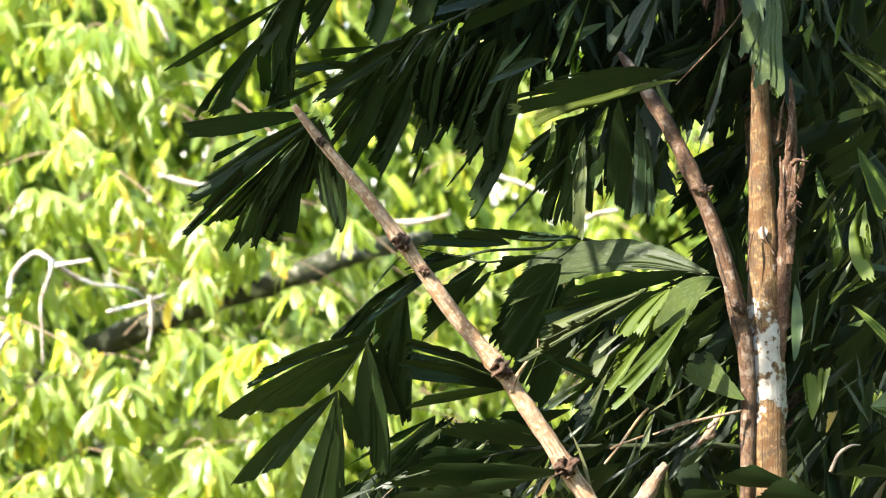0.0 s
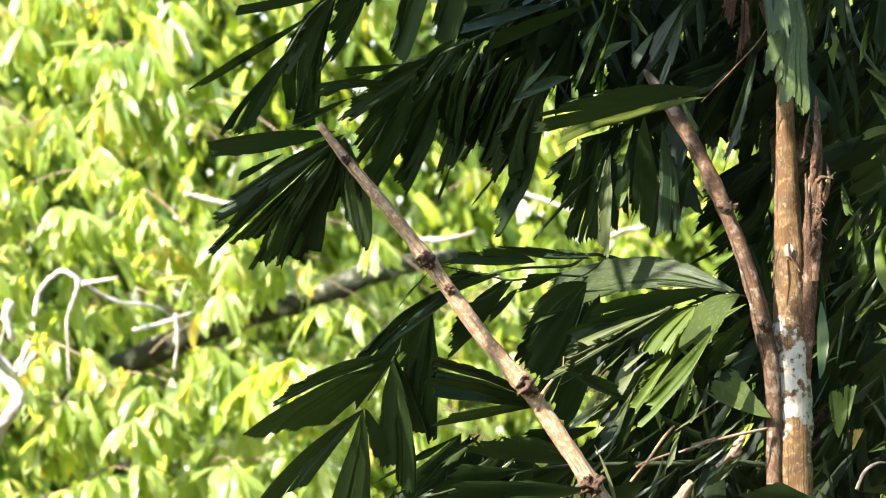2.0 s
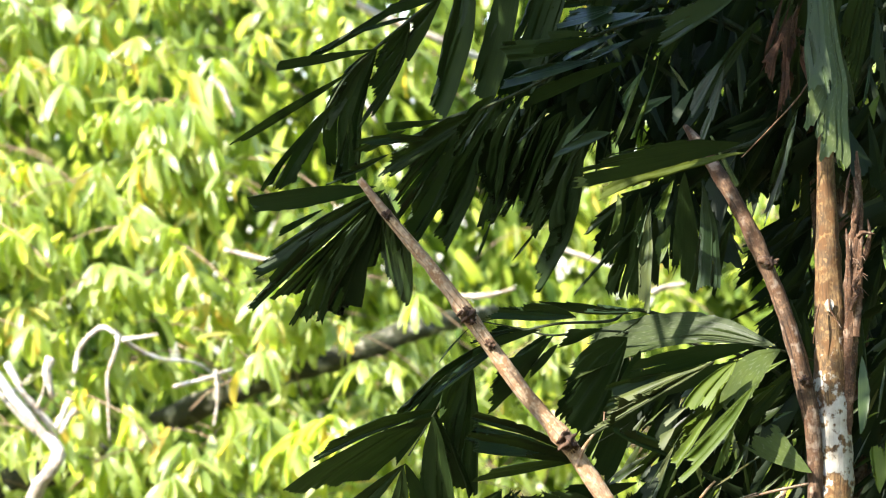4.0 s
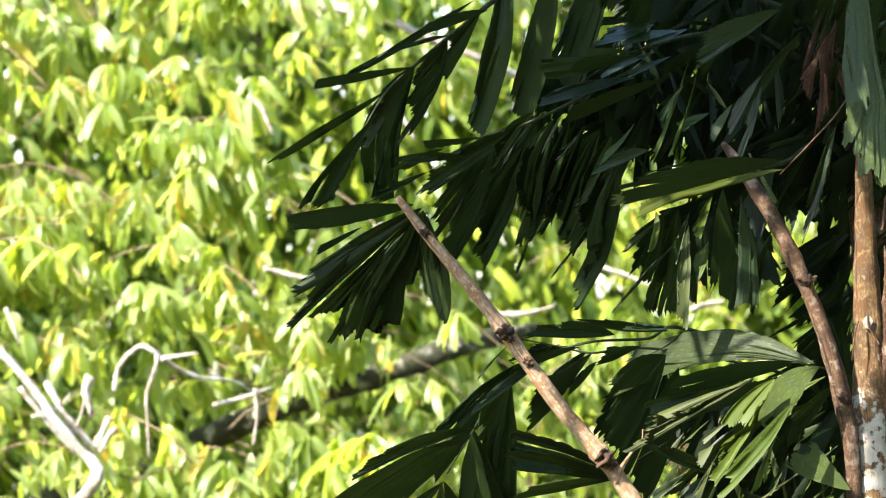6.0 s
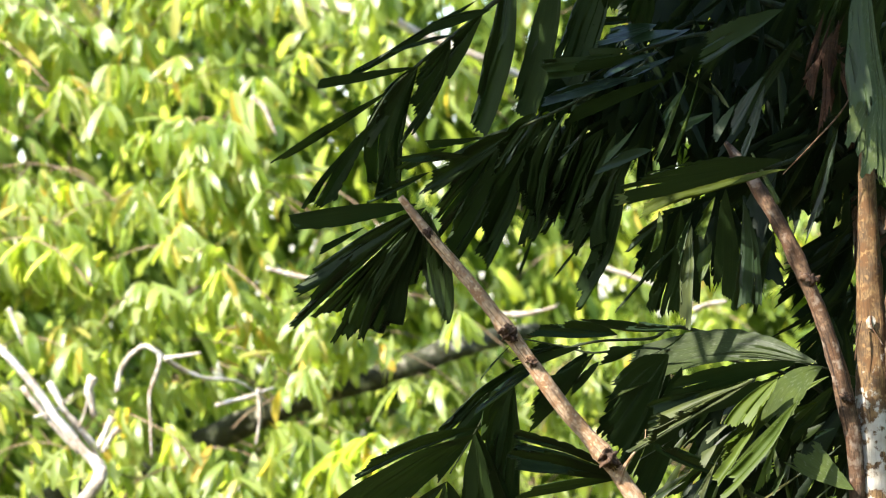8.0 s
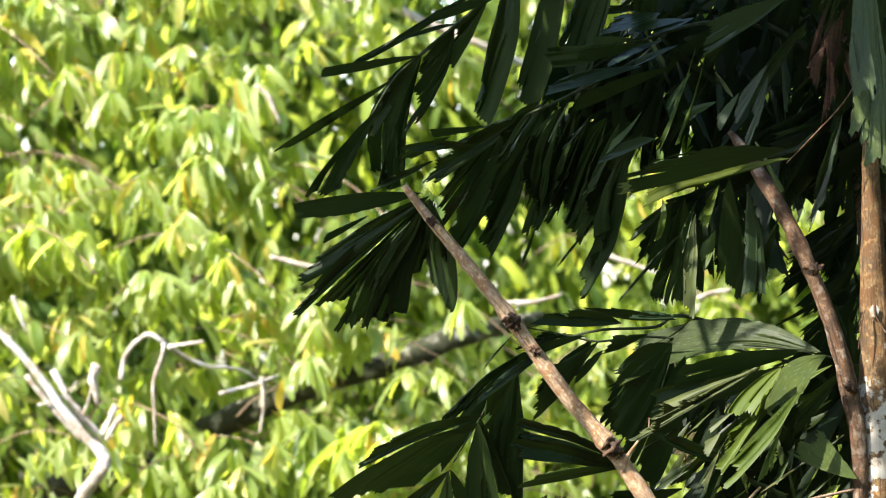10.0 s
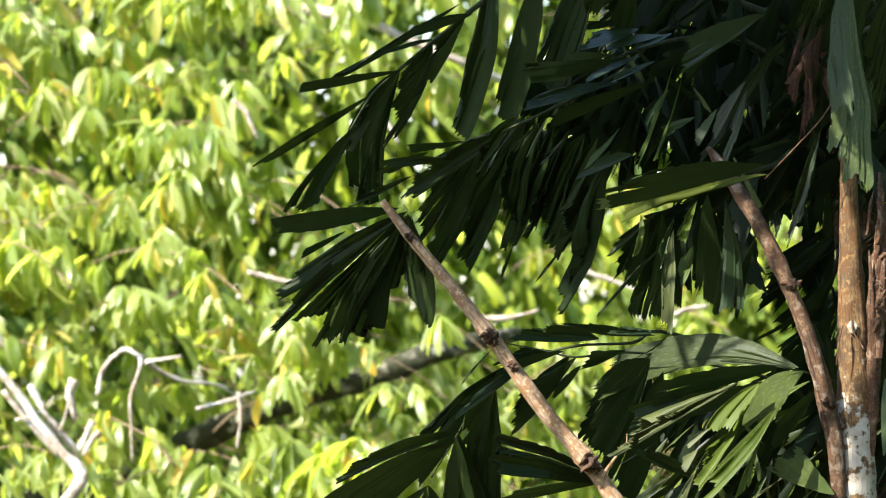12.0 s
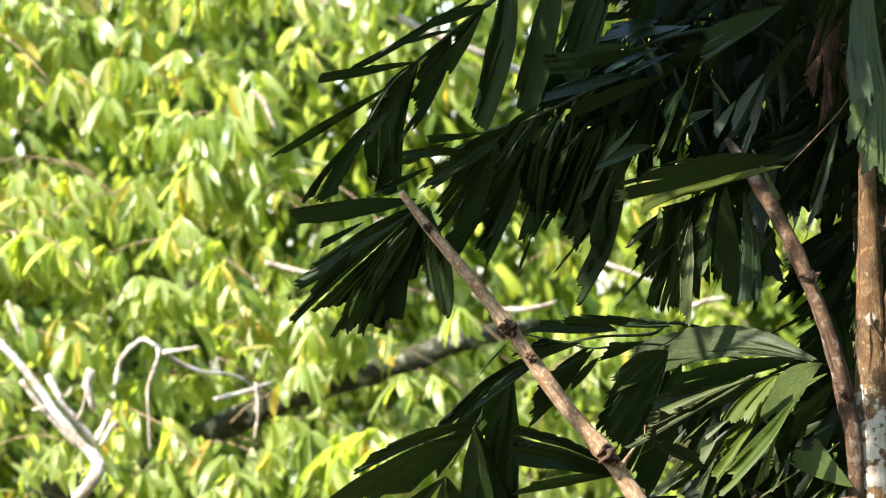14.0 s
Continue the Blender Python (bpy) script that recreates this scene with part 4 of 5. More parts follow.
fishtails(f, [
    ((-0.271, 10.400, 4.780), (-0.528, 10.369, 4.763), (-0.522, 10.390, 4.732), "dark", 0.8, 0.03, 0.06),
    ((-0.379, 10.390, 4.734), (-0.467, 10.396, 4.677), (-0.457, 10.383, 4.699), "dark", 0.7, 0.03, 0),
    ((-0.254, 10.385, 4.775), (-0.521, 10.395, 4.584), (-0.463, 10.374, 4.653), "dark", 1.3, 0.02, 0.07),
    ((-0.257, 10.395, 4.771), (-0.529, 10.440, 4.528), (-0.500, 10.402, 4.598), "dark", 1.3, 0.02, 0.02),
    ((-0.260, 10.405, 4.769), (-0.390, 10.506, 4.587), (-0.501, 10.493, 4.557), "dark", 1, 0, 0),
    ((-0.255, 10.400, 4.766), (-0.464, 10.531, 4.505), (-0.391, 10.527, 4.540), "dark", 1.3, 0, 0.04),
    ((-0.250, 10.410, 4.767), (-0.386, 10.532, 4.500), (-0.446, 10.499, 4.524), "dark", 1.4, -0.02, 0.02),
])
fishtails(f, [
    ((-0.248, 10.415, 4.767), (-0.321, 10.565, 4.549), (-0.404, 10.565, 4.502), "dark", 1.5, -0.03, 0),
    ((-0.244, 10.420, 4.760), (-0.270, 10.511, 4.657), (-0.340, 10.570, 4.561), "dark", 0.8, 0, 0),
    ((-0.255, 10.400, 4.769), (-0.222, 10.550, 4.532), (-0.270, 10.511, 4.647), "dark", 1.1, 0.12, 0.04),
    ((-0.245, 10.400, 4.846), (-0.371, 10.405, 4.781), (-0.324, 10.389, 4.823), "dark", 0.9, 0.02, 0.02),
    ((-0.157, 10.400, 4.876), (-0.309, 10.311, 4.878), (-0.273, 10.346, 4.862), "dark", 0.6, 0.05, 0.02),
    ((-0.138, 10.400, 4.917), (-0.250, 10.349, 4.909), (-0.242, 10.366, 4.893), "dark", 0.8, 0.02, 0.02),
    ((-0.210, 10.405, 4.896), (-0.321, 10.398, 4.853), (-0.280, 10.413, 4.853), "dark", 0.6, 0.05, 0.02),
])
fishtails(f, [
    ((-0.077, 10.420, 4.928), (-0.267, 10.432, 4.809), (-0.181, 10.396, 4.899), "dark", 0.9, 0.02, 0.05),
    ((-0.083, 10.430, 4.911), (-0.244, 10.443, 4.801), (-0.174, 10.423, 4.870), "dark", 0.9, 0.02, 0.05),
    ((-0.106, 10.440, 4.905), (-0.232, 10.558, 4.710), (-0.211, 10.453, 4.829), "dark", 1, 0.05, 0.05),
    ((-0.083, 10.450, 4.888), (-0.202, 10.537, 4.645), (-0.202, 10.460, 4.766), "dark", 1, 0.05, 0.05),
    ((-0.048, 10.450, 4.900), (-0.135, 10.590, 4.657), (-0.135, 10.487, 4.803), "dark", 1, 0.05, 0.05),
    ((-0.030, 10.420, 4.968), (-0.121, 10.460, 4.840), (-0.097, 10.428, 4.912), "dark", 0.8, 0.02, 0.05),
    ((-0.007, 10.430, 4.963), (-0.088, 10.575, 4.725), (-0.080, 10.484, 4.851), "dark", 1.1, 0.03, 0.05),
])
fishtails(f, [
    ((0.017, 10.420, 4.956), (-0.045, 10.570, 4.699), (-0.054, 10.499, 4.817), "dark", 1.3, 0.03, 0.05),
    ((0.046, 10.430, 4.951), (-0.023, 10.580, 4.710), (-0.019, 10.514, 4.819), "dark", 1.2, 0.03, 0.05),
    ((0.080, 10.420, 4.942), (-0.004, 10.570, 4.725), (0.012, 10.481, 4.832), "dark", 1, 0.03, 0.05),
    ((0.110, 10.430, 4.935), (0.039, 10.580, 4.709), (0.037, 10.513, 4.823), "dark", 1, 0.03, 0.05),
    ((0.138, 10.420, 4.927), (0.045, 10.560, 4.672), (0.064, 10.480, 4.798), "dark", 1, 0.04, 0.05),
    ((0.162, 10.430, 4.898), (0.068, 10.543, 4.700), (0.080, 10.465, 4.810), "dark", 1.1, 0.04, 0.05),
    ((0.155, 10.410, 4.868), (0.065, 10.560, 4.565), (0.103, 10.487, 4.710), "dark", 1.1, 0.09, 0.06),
])
fishtails(f, [
    ((0.185, 10.440, 4.904), (0.104, 10.540, 4.738), (0.108, 10.478, 4.820), "dark", 1, 0.04, 0.05),
    ((-0.037, 10.420, 4.712), (-0.064, 10.457, 4.634), (-0.051, 10.435, 4.678), "dark", 0.2, 0.03, 0),
    ((0.068, 10.420, 4.700), (0.005, 10.436, 4.629), (0.038, 10.429, 4.663), "dark", 0.2, 0.03, 0),
])
f = frond([(0.441, 10.690, 5.145), (0.330, 10.560, 5.138), (0.245, 10.450, 5.114), (0.140, 10.450, 5.074), (0.034, 10.450, 5.004)], 0.005, 0.002, "shaded fishtail palm frond whose leaflets mirror the sky")
fishtails(f, [
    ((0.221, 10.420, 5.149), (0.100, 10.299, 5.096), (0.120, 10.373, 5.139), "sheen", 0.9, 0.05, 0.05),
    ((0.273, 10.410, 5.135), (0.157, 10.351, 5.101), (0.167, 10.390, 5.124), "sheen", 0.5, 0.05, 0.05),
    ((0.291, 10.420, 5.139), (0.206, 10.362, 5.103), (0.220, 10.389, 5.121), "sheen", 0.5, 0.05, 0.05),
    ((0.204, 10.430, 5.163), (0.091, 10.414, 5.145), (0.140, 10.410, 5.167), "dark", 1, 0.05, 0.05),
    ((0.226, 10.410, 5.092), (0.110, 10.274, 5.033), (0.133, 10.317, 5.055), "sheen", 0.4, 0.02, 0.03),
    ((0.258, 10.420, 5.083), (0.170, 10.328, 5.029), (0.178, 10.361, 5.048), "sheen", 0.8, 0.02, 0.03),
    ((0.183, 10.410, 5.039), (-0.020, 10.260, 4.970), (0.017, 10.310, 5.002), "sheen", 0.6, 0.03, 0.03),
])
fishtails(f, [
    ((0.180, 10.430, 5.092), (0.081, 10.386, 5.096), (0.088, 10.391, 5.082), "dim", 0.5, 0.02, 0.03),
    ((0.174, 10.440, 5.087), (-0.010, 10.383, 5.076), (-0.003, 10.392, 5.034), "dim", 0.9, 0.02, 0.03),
    ((0.209, 10.425, 5.084), (0.048, 10.403, 5.048), (0.069, 10.394, 5.071), "dark", 0.8, 0.02, 0.03),
    ((0.244, 10.425, 5.037), (0.034, 10.374, 4.948), (0.057, 10.358, 4.988), "dark", 0.8, 0.02, 0.03),
    ((0.210, 10.400, 4.889), (0.089, 10.372, 4.836), (0.132, 10.379, 4.873), "dim", 0.3, 0.04, 0.06),
    ((0.182, 10.400, 4.945), (0.110, 10.390, 4.857), (0.132, 10.396, 4.894), "mid", 0.3, 0.03, 0),
    ((0.069, 10.400, 4.923), (0.020, 10.399, 4.868), (0.034, 10.396, 4.895), "dim", 0.6, 0, 0),
])
fishtails(f, [
    ((0.034, 10.400, 4.967), (-0.011, 10.390, 4.880), (0.005, 10.393, 4.909), "mid", 0.1, 0.05, 0),
    ((0.295, 10.380, 5.083), (0.217, 10.293, 4.867), (0.227, 10.310, 4.907), "lit", 0.6, 0, 0),
    ((0.312, 10.385, 5.060), (0.248, 10.359, 4.874), (0.265, 10.365, 4.918), "lit", 0.5, 0, 0),
    ((0.283, 10.390, 5.023), (0.239, 10.354, 4.929), (0.238, 10.370, 4.965), "mid", 0.5, 0, 0),
    ((0.481, 10.390, 5.175), (0.317, 10.370, 5.061), (0.335, 10.361, 5.128), "dim", 1.2, 0.03, 0.02),
    ((0.440, 10.400, 5.039), (0.377, 10.395, 4.919), (0.384, 10.392, 4.971), "dim", 0.6, 0.02, 0.02),
    ((0.443, 10.410, 5.023), (0.417, 10.412, 4.913), (0.415, 10.408, 4.960), "dim", 0.6, 0.02, 0.02),
])
fishtails(f, [
    ((0.329, 10.380, 5.028), (0.368, 10.337, 4.972), (0.344, 10.361, 5.001), "pale", 0.4, 0.02, 0.02),
    ((0.336, 10.400, 4.965), (0.272, 10.402, 4.948), (0.283, 10.394, 4.928), "mid", 0.7, 0.02, 0.02),
    ((0.382, 10.410, 4.983), (0.347, 10.398, 4.907), (0.338, 10.408, 4.937), "mid", 0.7, 0.02, 0.02),
    ((0.428, 10.390, 4.959), (0.393, 10.390, 4.855), (0.402, 10.388, 4.907), "dim", 0.3, 0.02, 0.02),
    ((0.525, 10.460, 5.131), (0.411, 10.549, 4.960), (0.433, 10.503, 5.028), "dark", 0.8, 0.02, 0.02),
    ((0.385, 10.450, 5.166), (0.327, 10.496, 5.052), (0.309, 10.460, 5.097), "dark", 0.8, 0.02, 0.02),
])
f = frond([(0.592, 10.650, 4.916), (0.503, 10.520, 4.870), (0.428, 10.410, 4.849), (0.335, 10.410, 4.815), (0.254, 10.410, 4.780)], 0.006, 0.002, "half lit fishtail palm frond with torn leaflets")
# The dark leaflet and olive strips stand for one leaf's shade and sunlight.
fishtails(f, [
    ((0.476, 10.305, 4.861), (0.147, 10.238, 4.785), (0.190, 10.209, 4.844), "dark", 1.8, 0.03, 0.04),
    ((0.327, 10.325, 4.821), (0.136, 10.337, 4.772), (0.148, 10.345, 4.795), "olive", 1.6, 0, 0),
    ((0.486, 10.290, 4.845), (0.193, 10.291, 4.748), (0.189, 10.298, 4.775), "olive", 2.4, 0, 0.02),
    ((0.259, 10.410, 4.771), (0.162, 10.437, 4.681), (0.182, 10.412, 4.725), "dark", 1.2, 0.02, 0.02),
    ((0.270, 10.390, 4.701), (0.132, 10.431, 4.559), (0.178, 10.414, 4.612), "dark", 0.2, 0.03, 0),
    ((0.271, 10.420, 4.769), (0.266, 10.570, 4.554), (0.197, 10.549, 4.566), "dark", 1.4, 0.03, 0.03),
    ((0.242, 10.425, 4.763), (0.208, 10.509, 4.619), (0.182, 10.475, 4.654), "dark", 1.2, 0.03, 0.03),
])
fishtails(f, [
    ((0.224, 10.400, 4.766), (0.218, 10.364, 4.687), (0.206, 10.364, 4.678), "lit", 0.4, 0.1, 0),
    ((0.290, 10.385, 4.735), (0.285, 10.334, 4.520), (0.261, 10.355, 4.576), "pale", 0.9, 0.03, 0.03),
    ((0.302, 10.395, 4.733), (0.309, 10.504, 4.572), (0.295, 10.467, 4.618), "dark", 0.5, 0.03, 0.03),
    ((0.332, 10.400, 4.701), (0.310, 10.374, 4.615), (0.308, 10.396, 4.675), "lit", 0.4, 0.05, 0),
    ((0.360, 10.400, 4.809), (0.392, 10.550, 4.566), (0.329, 10.548, 4.613), "dark", 1.2, 0.03, 0.04),
    ((0.400, 10.410, 4.782), (0.435, 10.448, 4.569), (0.369, 10.423, 4.565), "dim", 1.1, 0.02, 0),
    ((0.460, 10.410, 4.719), (0.429, 10.538, 4.546), (0.435, 10.463, 4.641), "dark", 0.5, 0.03, 0),
])
fishtails(f, [
    ((0.339, 10.390, 4.793), (0.309, 10.347, 4.701), (0.309, 10.383, 4.763), "lit", 0.8, 0, 0),
    ((0.294, 10.405, 4.763), (0.269, 10.368, 4.652), (0.262, 10.389, 4.704), "mid", 0.7, 0, 0),
    ((0.593, 10.380, 4.934), (0.535, 10.399, 4.718), (0.539, 10.394, 4.755), "dim", 1, 0.04, 0),
    ((0.554, 10.380, 4.778), (0.522, 10.348, 4.694), (0.536, 10.362, 4.732), "mid", 0.3, 0, 0),
    ((0.493, 10.440, 4.885), (0.431, 10.504, 4.776), (0.454, 10.480, 4.816), "dark", 0.6, 0, 0),
])
f = frond([(0.669, 10.600, 4.394), (0.615, 10.470, 4.424), (0.548, 10.360, 4.443), (0.493, 10.360, 4.455), (0.424, 10.360, 4.464)], 0.003, 0.0015, "broad glossy fishtail palm frond catching the sun")
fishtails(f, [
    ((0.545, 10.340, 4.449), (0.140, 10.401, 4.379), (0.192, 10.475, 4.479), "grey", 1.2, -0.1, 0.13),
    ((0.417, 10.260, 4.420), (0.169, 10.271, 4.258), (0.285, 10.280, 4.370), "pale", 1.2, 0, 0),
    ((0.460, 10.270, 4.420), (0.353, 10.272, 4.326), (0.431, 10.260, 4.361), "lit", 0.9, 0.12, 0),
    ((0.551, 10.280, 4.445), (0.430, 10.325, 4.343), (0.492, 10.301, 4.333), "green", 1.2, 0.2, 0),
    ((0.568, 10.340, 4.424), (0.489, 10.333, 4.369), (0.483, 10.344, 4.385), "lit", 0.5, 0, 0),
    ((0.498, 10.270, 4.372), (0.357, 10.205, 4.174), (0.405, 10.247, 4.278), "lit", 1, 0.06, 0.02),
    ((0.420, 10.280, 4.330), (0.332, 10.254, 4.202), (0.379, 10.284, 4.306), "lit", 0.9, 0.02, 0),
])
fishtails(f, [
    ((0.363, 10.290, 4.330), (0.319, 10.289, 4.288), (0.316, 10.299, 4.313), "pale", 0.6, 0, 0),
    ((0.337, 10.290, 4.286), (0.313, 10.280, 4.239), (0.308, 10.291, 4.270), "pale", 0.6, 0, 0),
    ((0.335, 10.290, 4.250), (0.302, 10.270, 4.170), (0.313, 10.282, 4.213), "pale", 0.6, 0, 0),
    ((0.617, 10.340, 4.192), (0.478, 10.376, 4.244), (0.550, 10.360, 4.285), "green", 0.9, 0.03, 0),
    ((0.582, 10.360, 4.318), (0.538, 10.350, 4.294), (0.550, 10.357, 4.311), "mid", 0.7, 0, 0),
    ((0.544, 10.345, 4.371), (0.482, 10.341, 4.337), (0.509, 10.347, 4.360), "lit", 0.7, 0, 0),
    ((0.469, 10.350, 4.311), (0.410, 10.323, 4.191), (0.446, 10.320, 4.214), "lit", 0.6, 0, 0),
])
fishtails(f, [
    ((0.492, 10.350, 4.270), (0.455, 10.320, 4.179), (0.462, 10.333, 4.213), "mid", 0.6, 0, 0),
    ((0.242, 10.370, 4.469), (0.153, 10.520, 4.228), (0.138, 10.365, 4.433), "dark", 1, 0.05, 0.05),
    ((0.269, 10.380, 4.444), (0.206, 10.502, 4.163), (0.153, 10.440, 4.240), "dark", 1, 0.05, 0.05),
    ((0.516, 10.360, 4.454), (0.245, 10.354, 4.381), (0.256, 10.321, 4.430), "dark", 0.8, 0.03, 0.03),
    ((0.505, 10.365, 4.426), (0.290, 10.342, 4.346), (0.307, 10.313, 4.398), "dark", 0.8, 0.03, 0.03),
    ((0.418, 10.375, 4.397), (0.216, 10.400, 4.311), (0.204, 10.343, 4.381), "dark", 0.8, 0.03, 0.03),
    ((0.412, 10.380, 4.206), (0.201, 10.234, 4.283), (0.259, 10.268, 4.273), "dark", 0.7, 0.03, 0.03),
])
fishtails(f, [
    ((0.493, 10.360, 4.385), (0.378, 10.390, 4.270), (0.388, 10.338, 4.340), "dark", 0.7, 0.03, 0.03),
    ((0.447, 10.370, 4.362), (0.350, 10.444, 4.211), (0.343, 10.388, 4.281), "dark", 0.7, 0.03, 0.03),
    ((0.377, 10.360, 4.317), (0.240, 10.450, 4.176), (0.298, 10.423, 4.223), "dark", 0.5, 0.03, 0.03),
    ((0.586, 10.370, 4.408), (0.495, 10.417, 4.280), (0.505, 10.372, 4.350), "dark", 0.7, 0.03, 0.03),
    ((0.263, 10.360, 4.522), (0.154, 10.325, 4.518), (0.193, 10.337, 4.534), "dim", 0.8, 0.02, 0.02),
    ((0.138, 10.370, 4.509), (-0.049, 10.313, 4.512), (0.053, 10.321, 4.545), "dark", 0.8, 0.04, 0.03),
    ((0.278, 10.295, 4.519), (0.209, 10.301, 4.473), (0.250, 10.305, 4.490), "dark", 0.1, -0.06, 0),
])
f = frond([(0.305, 10.625, 4.519), (0.208, 10.495, 4.502), (0.101, 10.385, 4.497), (0.032, 10.385, 4.482), (-0.038, 10.385, 4.457), (-0.108, 10.385, 4.399), (-0.149, 10.385, 4.322), (-0.207, 10.385, 4.226)], 0.003, 0.0015, "low fishtail palm frond with wedge-shaped jagged leaflets")
fishtails(f, [
    ((-0.038, 10.370, 4.461), (-0.261, 10.398, 4.281), (-0.200, 10.372, 4.356), "dark", 0.6, 0.04, 0.03),
    ((-0.063, 10.360, 4.439), (-0.235, 10.455, 4.201), (-0.201, 10.399, 4.301), "dark", 0.4, 0.03, 0.03),
    ((-0.078, 10.370, 4.492), (-0.145, 10.388, 4.415), (-0.119, 10.379, 4.448), "dark", 0.2, 0, 0),
    ((0.066, 10.370, 4.485), (-0.078, 10.335, 4.428), (-0.049, 10.330, 4.457), "dark", 0.5, 0, 0.06),
    ((-0.015, 10.365, 4.451), (-0.157, 10.215, 4.346), (-0.106, 10.262, 4.400), "sheen", 0.5, 0.03, 0.03),
    ((0.080, 10.385, 4.477), (-0.036, 10.447, 4.317), (-0.017, 10.403, 4.398), "dark", 1, 0.05, 0.05),
    ((0.032, 10.380, 4.493), (-0.078, 10.374, 4.457), (-0.038, 10.369, 4.480), "dark", 0.6, 0, 0),
])
fishtails(f, [
    ((-0.075, 10.360, 4.411), (-0.077, 10.510, 4.146), (-0.143, 10.379, 4.336), "dark", 1, 0.03, 0.04),
    ((-0.142, 10.355, 4.322), (-0.401, 10.292, 4.218), (-0.325, 10.289, 4.283), "dark", 0.7, -0.02, 0.04),
    ((0.160, 10.370, 4.211), (-0.075, 10.265, 4.242), (-0.065, 10.220, 4.326), "dark", 1.1, 0.02, 0.04),
    ((0.158, 10.380, 4.219), (-0.078, 10.333, 4.181), (-0.027, 10.314, 4.215), "dark", 0.7, 0.02, 0.04),
    ((0.101, 10.390, 4.456), (0.043, 10.416, 4.386), (0.049, 10.393, 4.427), "dark", 0.8, 0.05, 0.05),
    ((-0.148, 10.355, 4.388), (-0.213, 10.396, 4.307), (-0.200, 10.376, 4.336), "dark", 0.6, 0.03, 0),
])
fishtails(f, [
    ((-0.155, 10.345, 4.308), (-0.460, 10.347, 4.150), (-0.283, 10.399, 4.181), "dark", 0.7, 0.05, 0.02),
    ((-0.212, 10.345, 4.213), (-0.439, 10.407, 4.022), (-0.330, 10.411, 4.066), "dark", 0.7, 0.04, 0.02),
    ((-0.216, 10.345, 4.208), (-0.303, 10.495, 3.971), (-0.253, 10.495, 3.971), "dark", 0.8, 0.02, 0),
    ((-0.155, 10.340, 4.310), (-0.105, 10.490, 4.033), (-0.194, 10.461, 4.110), "dark", 1.2, 0.02, 0.04),
    ((-0.216, 10.350, 4.210), (-0.205, 10.500, 3.965), (-0.262, 10.488, 3.996), "dark", 0.8, 0.02, 0),
    ((-0.149, 10.355, 4.316), (-0.077, 10.505, 4.140), (-0.139, 10.394, 4.269), "dark", 1, 0.03, 0.04),
    ((-0.213, 10.360, 4.212), (-0.168, 10.448, 4.116), (-0.200, 10.431, 4.117), "dark", 1, 0.03, 0.04),
])
f = frond([(0.783, 10.690, 5.074), (0.808, 10.560, 4.973), (0.858, 10.450, 4.886), (0.928, 10.450, 4.828)], 0.006, 0.002, "fishtail palm frond with scattered sunlit leaflets")
fishtails(f, [
    ((0.816, 10.400, 4.907), (0.915, 10.330, 4.815), (0.875, 10.377, 4.895), "olive", 1.2, 0, 0),
    ((0.824, 10.400, 4.863), (0.932, 10.364, 4.765), (0.855, 10.377, 4.795), "olive", 1.4, 0.03, 0),
    ((0.924, 10.400, 4.798), (0.814, 10.391, 4.760), (0.821, 10.397, 4.782), "olive", 0.9, 0, 0.03),
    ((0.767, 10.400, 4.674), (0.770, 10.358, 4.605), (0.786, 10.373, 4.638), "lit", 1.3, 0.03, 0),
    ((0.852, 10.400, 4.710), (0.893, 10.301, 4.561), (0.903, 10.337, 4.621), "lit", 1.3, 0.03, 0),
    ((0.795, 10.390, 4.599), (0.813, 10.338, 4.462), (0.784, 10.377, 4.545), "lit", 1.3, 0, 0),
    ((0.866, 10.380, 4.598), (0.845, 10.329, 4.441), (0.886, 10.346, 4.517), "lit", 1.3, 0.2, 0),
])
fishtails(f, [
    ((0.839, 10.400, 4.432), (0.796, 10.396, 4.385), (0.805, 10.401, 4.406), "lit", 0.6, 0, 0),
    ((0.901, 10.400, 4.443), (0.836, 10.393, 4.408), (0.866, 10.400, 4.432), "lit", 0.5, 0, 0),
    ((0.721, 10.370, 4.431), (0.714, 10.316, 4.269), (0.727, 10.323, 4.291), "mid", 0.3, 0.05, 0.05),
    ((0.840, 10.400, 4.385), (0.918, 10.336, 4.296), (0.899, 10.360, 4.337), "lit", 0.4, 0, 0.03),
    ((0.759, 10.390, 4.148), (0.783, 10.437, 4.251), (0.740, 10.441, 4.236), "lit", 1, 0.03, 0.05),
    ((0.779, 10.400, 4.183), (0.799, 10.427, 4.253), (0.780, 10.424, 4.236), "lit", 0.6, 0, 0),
    ((0.786, 10.390, 4.121), (0.809, 10.403, 4.161), (0.790, 10.404, 4.161), "yellow", 0.8, 0, 0),
])
